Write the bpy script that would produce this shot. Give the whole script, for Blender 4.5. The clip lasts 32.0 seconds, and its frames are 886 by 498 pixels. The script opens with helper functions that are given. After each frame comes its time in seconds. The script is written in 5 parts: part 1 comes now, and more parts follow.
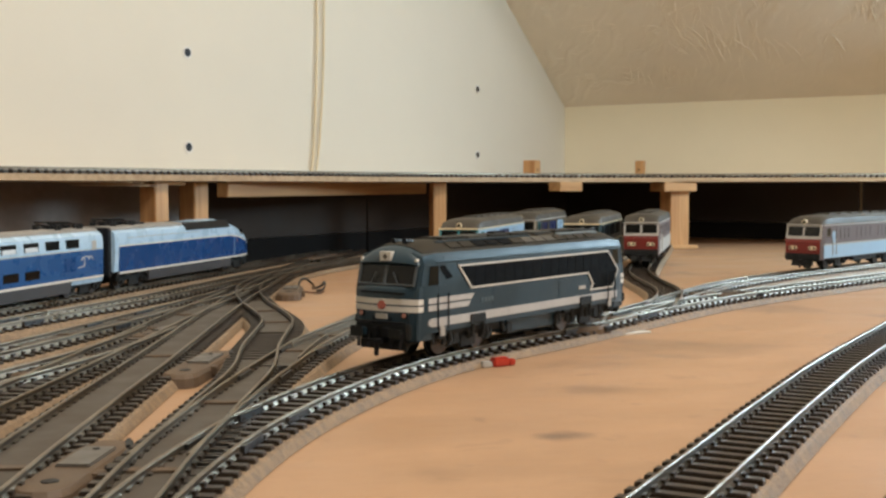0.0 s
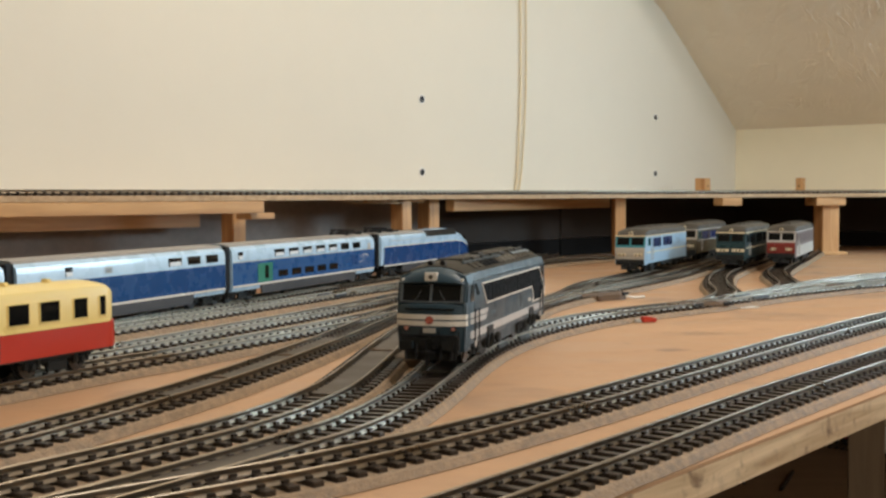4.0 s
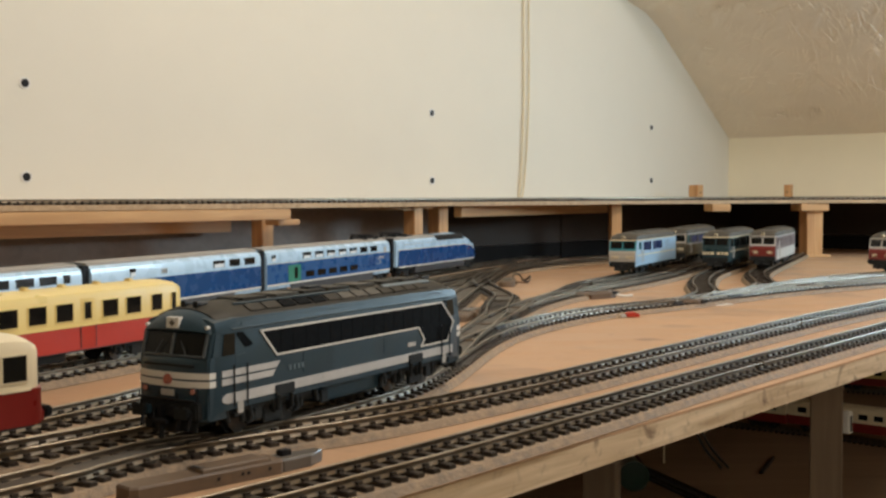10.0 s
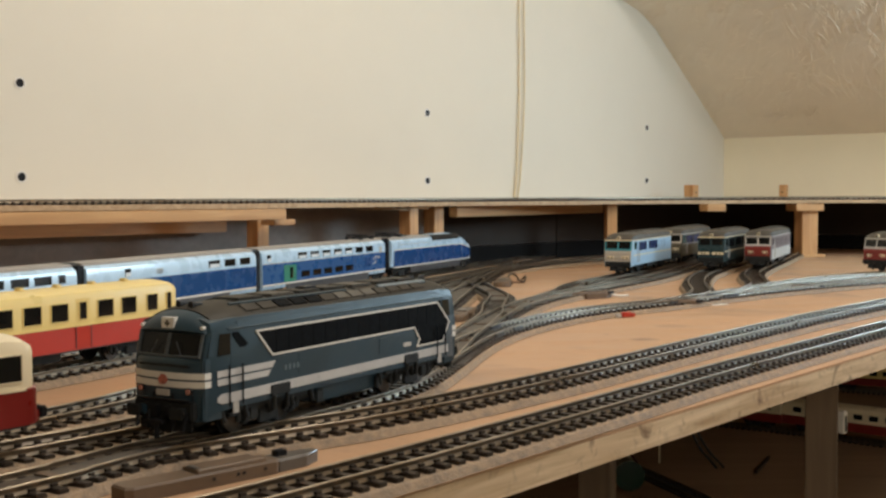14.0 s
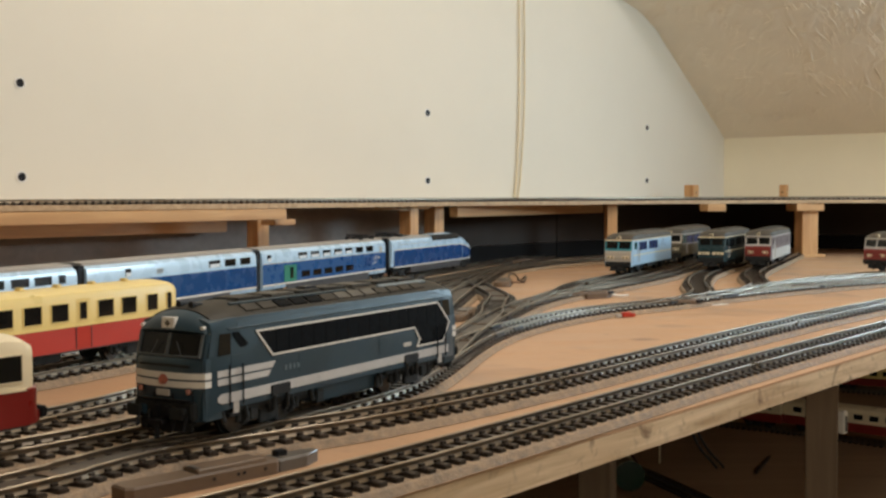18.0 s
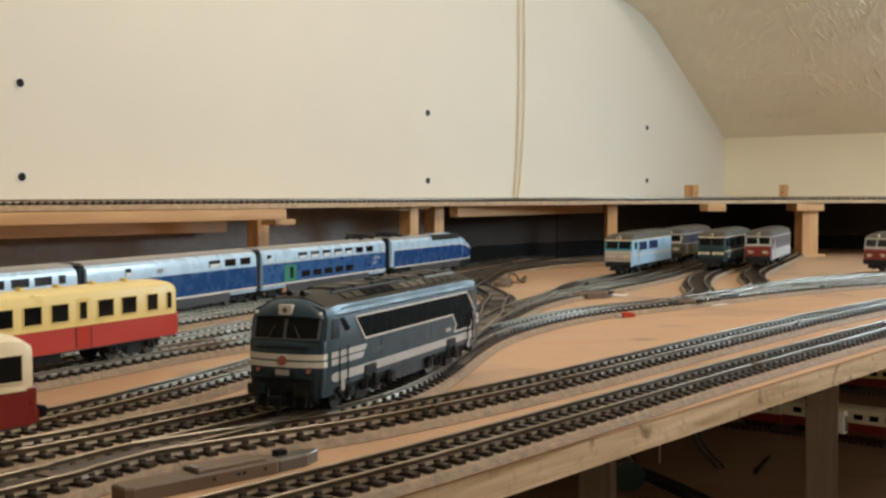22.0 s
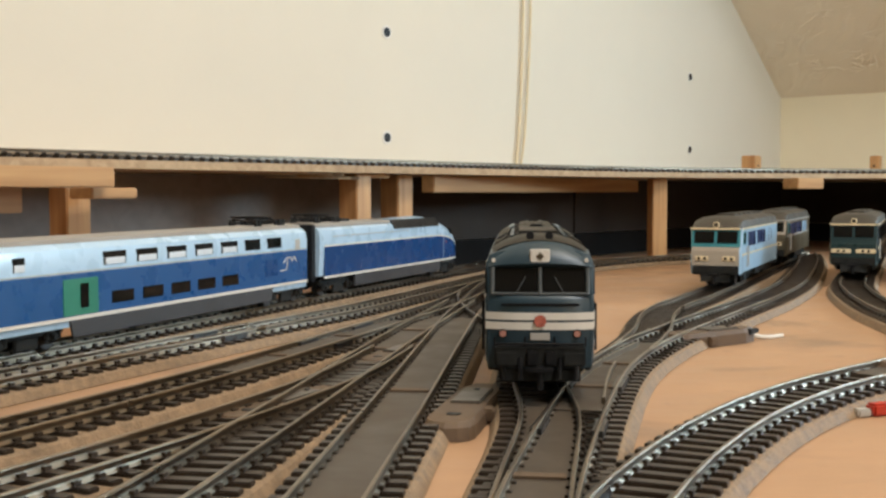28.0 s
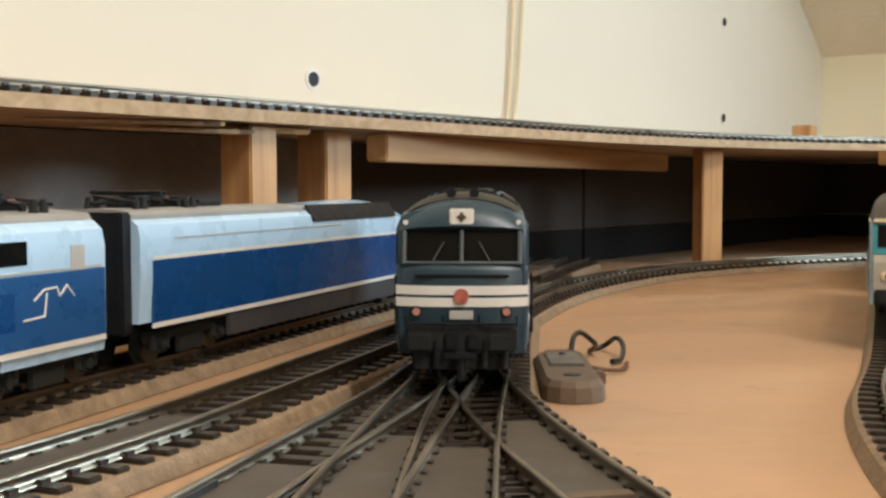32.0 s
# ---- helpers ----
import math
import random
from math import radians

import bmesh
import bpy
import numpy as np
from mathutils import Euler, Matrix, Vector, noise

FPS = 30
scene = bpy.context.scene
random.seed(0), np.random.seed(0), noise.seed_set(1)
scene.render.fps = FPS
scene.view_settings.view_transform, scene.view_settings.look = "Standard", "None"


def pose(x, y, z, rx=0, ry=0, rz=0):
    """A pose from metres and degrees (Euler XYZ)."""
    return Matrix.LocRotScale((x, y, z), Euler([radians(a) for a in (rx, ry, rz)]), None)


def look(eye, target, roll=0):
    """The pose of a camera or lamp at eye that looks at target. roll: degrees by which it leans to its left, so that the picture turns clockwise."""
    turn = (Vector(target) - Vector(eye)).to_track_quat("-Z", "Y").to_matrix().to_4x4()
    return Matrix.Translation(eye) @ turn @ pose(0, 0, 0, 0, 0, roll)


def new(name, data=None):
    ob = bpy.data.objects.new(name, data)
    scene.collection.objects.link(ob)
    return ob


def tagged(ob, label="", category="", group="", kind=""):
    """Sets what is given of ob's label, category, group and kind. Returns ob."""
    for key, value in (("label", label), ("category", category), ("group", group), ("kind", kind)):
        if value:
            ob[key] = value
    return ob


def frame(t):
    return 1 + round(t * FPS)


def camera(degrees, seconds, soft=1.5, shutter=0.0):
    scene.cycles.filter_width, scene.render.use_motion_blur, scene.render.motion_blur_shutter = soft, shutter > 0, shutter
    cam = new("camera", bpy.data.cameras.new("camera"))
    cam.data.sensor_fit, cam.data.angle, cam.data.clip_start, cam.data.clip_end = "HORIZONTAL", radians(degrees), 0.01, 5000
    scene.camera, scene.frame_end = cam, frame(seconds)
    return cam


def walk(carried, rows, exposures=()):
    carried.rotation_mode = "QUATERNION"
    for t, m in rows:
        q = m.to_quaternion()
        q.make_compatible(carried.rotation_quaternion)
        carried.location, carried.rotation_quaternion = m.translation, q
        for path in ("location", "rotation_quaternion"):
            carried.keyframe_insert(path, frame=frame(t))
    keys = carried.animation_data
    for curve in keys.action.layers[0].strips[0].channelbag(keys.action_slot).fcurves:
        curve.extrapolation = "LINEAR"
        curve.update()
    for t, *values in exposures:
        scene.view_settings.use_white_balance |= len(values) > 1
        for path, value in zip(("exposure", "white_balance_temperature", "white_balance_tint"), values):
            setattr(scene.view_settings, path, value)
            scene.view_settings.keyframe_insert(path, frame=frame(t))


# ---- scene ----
cam = camera(41.85, 32.0, soft=2.6)

# seconds, eye, yaw, pitch, roll
PATH = [
    (0, 0.0360, 0.4200, 0.0803, -9.50, -3.10, 0.14),
    (0.5, 0.0345, 0.4200, 0.0800, -8.75, -3.08, 0.14),
    (1, 0.0284, 0.4120, 0.0795, -8.03, -3.00, 0.16),
    (1.5, 0.0220, 0.3980, 0.0792, -7.35, -2.93, 0.16),
    (2, 0.0125, 0.3720, 0.0791, -6.60, -2.85, 0.17),
    (2.5, 0.0090, 0.3100, 0.0810, -5.10, -2.70, 0.20),
    (3, 0.0055, 0.2350, 0.0840, -3.20, -2.58, 0.24),
    (3.5, 0.0035, 0.1700, 0.0864, -1.60, -2.56, 0.24),
    (4, 0.0030, 0.1164, 0.0886, -0.06, -2.60, 0.24),
    (4.5, 0.0016, 0.0870, 0.0899, 0.60, -2.53, 0.24),
    (6.5, 0.0000, 0.0000, 0.0960, 1.07, -2.54, 0.20),
    (7, 0.0000, 0.0000, 0.0960, 0.87, -2.54, 0.20),
    (7.5, 0.0000, 0.0000, 0.0960, 0.72, -2.54, 0.20),
    (8, 0.0000, 0.0000, 0.0960, 0.60, -2.54, 0.20),
    (8.5, 0.0000, 0.0000, 0.0960, 0.50, -2.54, 0.20),
    (9, 0.0000, 0.0000, 0.0960, 0.42, -2.54, 0.20),
    (9.5, 0.0000, 0.0000, 0.0960, 0.33, -2.54, 0.20),
    (10, 0.0000, 0.0000, 0.0960, 0.25, -2.54, 0.20),
    (10.5, 0.0000, 0.0000, 0.0960, 0.21, -2.54, 0.20),
    (11, 0.0000, 0.0000, 0.0960, 0.13, -2.54, 0.20),
    (11.5, 0.0000, 0.0000, 0.0960, 0.09, -2.54, 0.20),
    (12, 0.0000, 0.0000, 0.0960, 0.04, -2.54, 0.20),
    (12.5, 0.0000, 0.0000, 0.0960, -0.00, -2.54, 0.20),
    (13, 0.0000, 0.0000, 0.0960, -0.00, -2.54, 0.20),
    (14, 0.0000, 0.0000, 0.0960, 0.03, -2.54, 0.20),
    (14.5, 0.0000, 0.0000, 0.0960, 0.04, -2.54, 0.20),
    (17, 0.0000, 0.0000, 0.0960, 0.04, -2.54, 0.20),
    (20.5, 0.0000, 0.0000, 0.0960, 0.04, -2.54, 0.20),
    (21, 0.0000, 0.0000, 0.0960, 0.04, -2.54, 0.20),
    (21.5, 0.0000, 0.0000, 0.0960, 0.04, -2.54, 0.20),
    (22, 0.0000, 0.0000, 0.0960, 0.04, -2.54, 0.20),
    (22.5, 0.0002, 0.0120, 0.0955, 0.05, -2.53, 0.20),
    (23, 0.0005, 0.0448, 0.0925, 0.23, -2.52, 0.22),
    (23.5, 0.0014, 0.0771, 0.0906, 0.38, -2.51, 0.25),
    (24, 0.0015, 0.0820, 0.0903, 0.40, -2.55, 0.26),
    (24.5, 0.0020, 0.1232, 0.0886, 0.48, -2.56, 0.29),
    (25, 0.0007, 0.1605, 0.0873, 0.31, -2.56, 0.28),
    (25.5, -0.0010, 0.2120, 0.0847, 0.02, -2.55, 0.27),
    (27.5, -0.0050, 0.5000, 0.0757, -0.90, -2.95, 0.10),
    (28, -0.0040, 0.5620, 0.0710, -1.75, -2.80, 0.12),
    (28.5, -0.0010, 0.6370, 0.0680, -1.70, -2.85, 0.10),
    (29, 0.0025, 0.7030, 0.0655, -1.60, -2.80, 0.09),
    (29.5, 0.0030, 0.7660, 0.0620, -1.75, -2.60, 0.08),
    (30, 0.0030, 0.8250, 0.0595, -1.85, -2.50, 0.07),
    (30.5, 0.0005, 0.8500, 0.0580, -2.10, -2.50, 0.07),
    (31, -0.0003, 0.8710, 0.0577, -2.93, -2.62, 0.06),
    (31.5, 0.0000, 0.8970, 0.0585, -3.75, -2.90, 0.08),
    (32, 0.0040, 0.9280, 0.0590, -4.10, -3.10, 0.12),
]
# seconds, way of the front end along the route
RUN = [
    (0, 0.5857), (0.5, 0.5570), (1, 0.5275), (1.5, 0.4965), (2, 0.4645), (2.5, 0.4375), (3, 0.4065), (3.5, 0.3660), (4, 0.3235), (4.5, 0.2950),
    (6.5, 0.1972), (7, 0.1608), (7.5, 0.1328), (8, 0.1013), (8.5, 0.0750), (9, 0.0628), (9.5, 0.0634), (10, 0.0634), (20, 0.0634), (20.5, 0.0634),
    (21, 0.0689), (21.5, 0.0880), (22, 0.1214), (22.5, 0.1601), (23, 0.2015), (23.5, 0.2392), (24, 0.2720), (24.5, 0.3145), (25, 0.3660), (25.5, 0.4130),
    (27.5, 0.5680), (28, 0.5920), (28.5, 0.6320), (29, 0.6680), (29.5, 0.7110), (30, 0.7480), (30.5, 0.7890), (31, 0.8260), (31.5, 0.8620), (32, 0.8950),
]
LIGHT_ROWS = [(0.0, -0.18), (4.0, -0.20), (7.0, -0.26), (22.0, -0.26), (25.0, -0.28), (27.5, -0.06), (29.5, 0.08), (30.5, 0.10), (32.0, 0.16)]
walk(cam, [(t, pose(x, y, z, 90 + p, r, a)) for t, x, y, z, a, p, r in PATH], LIGHT_ROWS)

# ---- light: daylight from roof windows, warm lamp light from the attic's ceiling, an added fill ----
world = bpy.data.worlds.new("attic_world")
scene.world = world
world.use_nodes = True
world.node_tree.nodes["Background"].inputs[0].default_value = (1.0, 0.90, 0.76, 1)
world.node_tree.nodes["Background"].inputs[1].default_value = 0.25


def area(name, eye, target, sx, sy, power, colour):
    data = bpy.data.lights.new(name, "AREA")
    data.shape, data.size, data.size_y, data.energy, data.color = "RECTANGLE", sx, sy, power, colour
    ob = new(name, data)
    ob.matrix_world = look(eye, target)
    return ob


area("roof_window_light", (0.52, 0.36, 1.10), (0.0, 1.35, 0.0), 0.30, 0.26, 8.6, (0.95, 0.96, 1.0))
# Fill lamp added to brighten the sloped ceiling; no window stands here.
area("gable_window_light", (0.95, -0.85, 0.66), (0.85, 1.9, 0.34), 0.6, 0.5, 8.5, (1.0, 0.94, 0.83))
area("slope_window_light", (1.06, 1.50, 0.32), (0.05, 1.00, 0.0), 0.34, 0.26, 8.0, (0.58, 0.82, 1.0))
bulb = bpy.data.lights.new("ceiling_light", "POINT")
bulb.energy, bulb.color, bulb.shadow_soft_size = 7.5, (1.0, 0.90, 0.755), 0.02
bulb = new("ceiling_light", bulb)
bulb.location = (0.24, 0.80, 0.80)

# ---- materials ----


def mat(name, colour, rough=0.5, metal=0.0, vary=0.12, scale=60.0, bump=0.0, bump_scale=400.0, island=0.0, coat=0.0, stretch=(1, 1, 1), gloss=0.5):
    m = bpy.data.materials.new(name)
    m.use_nodes = True
    nt = m.node_tree
    b = nt.nodes["Principled BSDF"]
    b.inputs["Metallic"].default_value = metal
    b.inputs["Coat Weight"].default_value = coat
    b.inputs["Specular IOR Level"].default_value = gloss
    co = nt.nodes.new("ShaderNodeTexCoord")
    mp = nt.nodes.new("ShaderNodeMapping")
    mp.inputs["Scale"].default_value = stretch
    nt.links.new(co.outputs["Object"], mp.inputs["Vector"])
    n1 = nt.nodes.new("ShaderNodeTexNoise")
    n1.inputs["Scale"].default_value, n1.inputs["Detail"].default_value = scale, 6
    n2 = nt.nodes.new("ShaderNodeTexNoise")
    n2.inputs["Scale"].default_value, n2.inputs["Detail"].default_value = scale * 7, 3
    nt.links.new(mp.outputs[0], n1.inputs["Vector"])
    nt.links.new(mp.outputs[0], n2.inputs["Vector"])
    add = nt.nodes.new("ShaderNodeMath")
    add.operation = "MULTIPLY_ADD"
    add.inputs[1].default_value = 0.4
    nt.links.new(n2.outputs["Fac"], add.inputs[0])
    nt.links.new(n1.outputs["Fac"], add.inputs[2])
    ramp = nt.nodes.new("ShaderNodeMapRange")
    ramp.inputs["From Min"].default_value, ramp.inputs["From Max"].default_value = 0.4, 1.0
    ramp.inputs["To Min"].default_value, ramp.inputs["To Max"].default_value = 1 - vary, 1 + vary
    nt.links.new(add.outputs[0], ramp.inputs["Value"])
    last = ramp.outputs[0]
    if island:
        info = nt.nodes.new("ShaderNodeObjectInfo")
        geo = nt.nodes.new("ShaderNodeNewGeometry")
        both = nt.nodes.new("ShaderNodeMath")
        both.operation = "ADD"
        nt.links.new(info.outputs["Random"], both.inputs[0])
        nt.links.new(geo.outputs["Random Per Island"], both.inputs[1])
        mr = nt.nodes.new("ShaderNodeMapRange")
        mr.inputs["From Max"].default_value = 2.0
        mr.inputs["To Min"].default_value, mr.inputs["To Max"].default_value = 1 - island, 1 + island
        nt.links.new(both.outputs[0], mr.inputs["Value"])
        mul = nt.nodes.new("ShaderNodeMath")
        mul.operation = "MULTIPLY"
        nt.links.new(last, mul.inputs[0])
        nt.links.new(mr.outputs[0], mul.inputs[1])
        last = mul.outputs[0]
    mix = nt.nodes.new("ShaderNodeVectorMath")
    mix.operation = "SCALE"
    mix.inputs[0].default_value = colour
    nt.links.new(last, mix.inputs["Scale"])
    nt.links.new(mix.outputs[0], b.inputs["Base Color"])
    rr = nt.nodes.new("ShaderNodeMapRange")
    rr.inputs["From Min"].default_value, rr.inputs["From Max"].default_value = 0.3, 0.7
    rr.inputs["To Min"].default_value, rr.inputs["To Max"].default_value = max(0.02, rough - 0.1), min(1, rough + 0.1)
    nt.links.new(n1.outputs["Fac"], rr.inputs["Value"])
    nt.links.new(rr.outputs[0], b.inputs["Roughness"])
    if bump:
        n3 = nt.nodes.new("ShaderNodeTexNoise")
        n3.inputs["Scale"].default_value, n3.inputs["Detail"].default_value = bump_scale, 4
        nt.links.new(mp.outputs[0], n3.inputs["Vector"])
        bp = nt.nodes.new("ShaderNodeBump")
        bp.inputs["Strength"].default_value, bp.inputs["Distance"].default_value = bump, 0.0006
        nt.links.new(n3.outputs["Fac"], bp.inputs["Height"])
        nt.links.new(bp.outputs[0], b.inputs["Normal"])
    return m


def wood(name, c0, c1, ring=9.0, along="X", rough=0.6, turn=0.0):
    """Planed timber: long grain along one axis, two tones, knots by distorted bands."""
    m = bpy.data.materials.new(name)
    m.use_nodes = True
    nt = m.node_tree
    b = nt.nodes["Principled BSDF"]
    co = nt.nodes.new("ShaderNodeTexCoord")
    mp = nt.nodes.new("ShaderNodeMapping")
    k = {"X": (0.06, 1, 1), "Y": (1, 0.06, 1), "Z": (1, 1, 0.06)}[along]
    mp.inputs["Scale"].default_value = k
    spin = nt.nodes.new("ShaderNodeMapping")
    spin.inputs["Rotation"].default_value[2] = turn
    nt.links.new(co.outputs["Object"], spin.inputs["Vector"])
    nt.links.new(spin.outputs[0], mp.inputs["Vector"])
    n1 = nt.nodes.new("ShaderNodeTexNoise")
    n1.inputs["Scale"].default_value, n1.inputs["Detail"].default_value = ring * 14, 5
    n1.inputs["Distortion"].default_value = 0.8
    nt.links.new(mp.outputs[0], n1.inputs["Vector"])
    n2 = nt.nodes.new("ShaderNodeTexNoise")
    n2.inputs["Scale"].default_value = 5
    nt.links.new(co.outputs["Object"], n2.inputs["Vector"])
    mixf = nt.nodes.new("ShaderNodeMath")
    mixf.operation = "MULTIPLY_ADD"
    mixf.inputs[1].default_value = 0.5
    nt.links.new(n2.outputs["Fac"], mixf.inputs[0])
    nt.links.new(n1.outputs["Fac"], mixf.inputs[2])
    ramp = nt.nodes.new("ShaderNodeValToRGB")
    ramp.color_ramp.elements[0].position, ramp.color_ramp.elements[1].position = 0.5, 1.0
    ramp.color_ramp.elements[0].color, ramp.color_ramp.elements[1].color = (*c0, 1), (*c1, 1)
    nt.links.new(mixf.outputs[0], ramp.inputs[0])
    nt.links.new(ramp.outputs[0], b.inputs["Base Color"])
    b.inputs["Roughness"].default_value = rough
    bp = nt.nodes.new("ShaderNodeBump")
    bp.inputs["Strength"].default_value, bp.inputs["Distance"].default_value = 0.15, 0.0005
    nt.links.new(n1.outputs["Fac"], bp.inputs["Height"])
    nt.links.new(bp.outputs[0], b.inputs["Normal"])
    return m


def smudge(m, scale, low, high, most, colour):
    """Scattered marks of another colour over a material's own."""
    nt = m.node_tree
    b = nt.nodes["Principled BSDF"]
    clean = b.inputs["Base Color"].links[0].from_socket
    co = nt.nodes.new("ShaderNodeTexCoord")
    n1 = nt.nodes.new("ShaderNodeTexNoise")
    n1.inputs["Scale"].default_value, n1.inputs["Detail"].default_value, n1.inputs["Distortion"].default_value = scale, 6, 0.6
    nt.links.new(co.outputs["Object"], n1.inputs["Vector"])
    spot = nt.nodes.new("ShaderNodeMapRange")
    spot.inputs["From Min"].default_value, spot.inputs["From Max"].default_value = low, high
    spot.inputs["To Max"].default_value = most
    nt.links.new(n1.outputs["Fac"], spot.inputs["Value"])
    mx = nt.nodes.new("ShaderNodeMix")
    mx.data_type = "RGBA"
    nt.links.new(spot.outputs[0], mx.inputs[0])
    nt.links.new(clean, mx.inputs[6])
    mx.inputs[7].default_value = (*colour, 1)
    nt.links.new(mx.outputs[2], b.inputs["Base Color"])


def blot(m, x, y, radius, squash, most, colour):
    """One old stain on a board, ragged at its edge."""
    nt = m.node_tree
    b = nt.nodes["Principled BSDF"]
    clean = b.inputs["Base Color"].links[0].from_socket
    co = nt.nodes.new("ShaderNodeTexCoord")
    n1 = nt.nodes.new("ShaderNodeTexNoise")
    n1.inputs["Scale"].default_value, n1.inputs["Detail"].default_value = 0.7 / radius, 4
    nt.links.new(co.outputs["Object"], n1.inputs["Vector"])
    mp = nt.nodes.new("ShaderNodeMapping")
    mp.inputs["Location"].default_value = (-x, -y * squash, 0)
    mp.inputs["Scale"].default_value = (1, squash, 0)
    nt.links.new(co.outputs["Object"], mp.inputs["Vector"])
    far = nt.nodes.new("ShaderNodeVectorMath")
    far.operation = "LENGTH"
    nt.links.new(mp.outputs[0], far.inputs[0])
    rag = nt.nodes.new("ShaderNodeMath")
    rag.operation, rag.inputs[1].default_value = "MULTIPLY", radius * 2.0
    nt.links.new(n1.outputs["Fac"], rag.inputs[0])
    add = nt.nodes.new("ShaderNodeMath")
    add.operation = "ADD"
    nt.links.new(far.outputs["Value"], add.inputs[0])
    nt.links.new(rag.outputs[0], add.inputs[1])
    spot = nt.nodes.new("ShaderNodeMapRange")
    spot.inputs["From Min"].default_value, spot.inputs["From Max"].default_value = radius * 1.1, radius * 1.9
    spot.inputs["To Min"].default_value, spot.inputs["To Max"].default_value = most, 0.0
    nt.links.new(add.outputs[0], spot.inputs["Value"])
    mx = nt.nodes.new("ShaderNodeMix")
    mx.data_type = "RGBA"
    nt.links.new(spot.outputs[0], mx.inputs[0])
    nt.links.new(clean, mx.inputs[6])
    mx.inputs[7].default_value = (*colour, 1)
    nt.links.new(mx.outputs[2], b.inputs["Base Color"])


PLY = mat("plywood_top", (0.455, 0.270, 0.148), 0.5, vary=0.10, scale=22, bump=0.12, bump_scale=500, stretch=(0.5, 1, 1))
smudge(PLY, 13, 0.57, 0.72, 0.6, (0.22, 0.15, 0.10))
smudge(PLY, 60, 0.62, 0.75, 0.45, (0.25, 0.16, 0.10))
blot(PLY, 0.134, 0.778, 0.011, 1.0, 0.75, (0.15, 0.10, 0.07))
blot(PLY, 0.172, 0.858, 0.016, 1.0, 0.45, (0.24, 0.15, 0.09))
blot(PLY, 0.088, 0.735, 0.014, 1.3, 0.35, (0.26, 0.16, 0.09))
SHELF_PLY = wood("shelf_plywood", (0.36, 0.235, 0.125), (0.56, 0.40, 0.24), 12, "X", 0.65)
PLY_EDGE = wood("plywood_edge", (0.42, 0.28, 0.15), (0.80, 0.63, 0.42), 16, "X", 0.7, -0.8819)
smudge(PLY_EDGE, 45, 0.60, 0.67, 0.8, (0.16, 0.09, 0.05))
smudge(PLY_EDGE, 190, 0.56, 0.72, 0.5, (0.30, 0.21, 0.14))
PINE = wood("pine", (0.42, 0.215, 0.085), (0.64, 0.385, 0.175), 8, "X", 0.5)
PINE_Z = wood("pine_upright", (0.40, 0.19, 0.07), (0.68, 0.40, 0.175), 8, "Z", 0.5)
WALL = mat("cream_wall_paint", (0.735, 0.685, 0.572), 0.85, vary=0.03, scale=3, bump=0.08, bump_scale=180)
KNEE = mat("yellow_wall_paint", (0.92, 0.83, 0.62), 0.85, vary=0.03, scale=4, bump=0.08, bump_scale=160)
CEIL = mat("trowelled_plaster", (0.90, 0.81, 0.67), 0.75, vary=0.05, scale=5)
nt = CEIL.node_tree
co = nt.nodes.new("ShaderNodeTexCoord")
n1 = nt.nodes.new("ShaderNodeTexWave")
n1.bands_direction = "X"
for key, val in (("Scale", 13.0), ("Distortion", 6.0), ("Detail", 1.6), ("Detail Scale", 1.6), ("Detail Roughness", 0.45)):
    n1.inputs[key].default_value = val
n2 = nt.nodes.new("ShaderNodeTexNoise")
n2.inputs["Scale"].default_value, n2.inputs["Detail"].default_value = 14, 3
nt.links.new(co.outputs["Object"], n1.inputs["Vector"])
nt.links.new(co.outputs["Object"], n2.inputs["Vector"])
ridge = nt.nodes.new("ShaderNodeMapRange")
ridge.interpolation_type = "SMOOTHSTEP"
ridge.inputs["From Min"].default_value, ridge.inputs["From Max"].default_value = 0.45, 1.0
keep = nt.nodes.new("ShaderNodeMapRange")
keep.inputs["From Min"].default_value, keep.inputs["From Max"].default_value = 0.42, 0.66
amount = nt.nodes.new("ShaderNodeMath")
amount.operation = "MULTIPLY"
relief = nt.nodes.new("ShaderNodeBump")
relief.inputs["Strength"].default_value, relief.inputs["Distance"].default_value = 0.28, 0.0030
nt.links.new(n1.outputs["Fac"], ridge.inputs["Value"])
nt.links.new(n2.outputs["Fac"], keep.inputs["Value"])
nt.links.new(ridge.outputs[0], amount.inputs[0])
nt.links.new(keep.outputs[0], amount.inputs[1])
nt.links.new(amount.outputs[0], relief.inputs["Height"])
nt.links.new(relief.outputs[0], nt.nodes["Principled BSDF"].inputs["Normal"])
RAIL = mat("tarnished_nickel_rail", (0.30, 0.25, 0.19), 0.36, 1.0, vary=0.25, scale=40)
SLEEPER = mat("dark_plastic_sleeper", (0.034, 0.025, 0.018), 0.36, vary=0.3, scale=90, island=0.3)
BED = mat("beige_ballast_roadbed", (0.250, 0.172, 0.102), 0.7, vary=0.45, scale=240, bump=0.9, bump_scale=900)
TURNOUT = mat("brown_turnout_plastic", (0.066, 0.051, 0.036), 0.55, vary=0.2, scale=60)
MOTOR = mat("weathered_motor_plastic", (0.115, 0.074, 0.043), 0.6, vary=0.2, scale=80)
DARK = mat("gap_shade", (0.016, 0.014, 0.013), 0.9)
BLACK = mat("black_plastic", (0.012, 0.012, 0.013), 0.45, vary=0.3, scale=200)
GRIME = mat("grimy_bogie_plastic", (0.019, 0.020, 0.019), 0.6, vary=0.4, scale=250, bump=0.3, bump_scale=1500, gloss=0.25)
STEEL = mat("wheel_steel", (0.115, 0.115, 0.115), 0.40, 1.0, vary=0.2, scale=200)
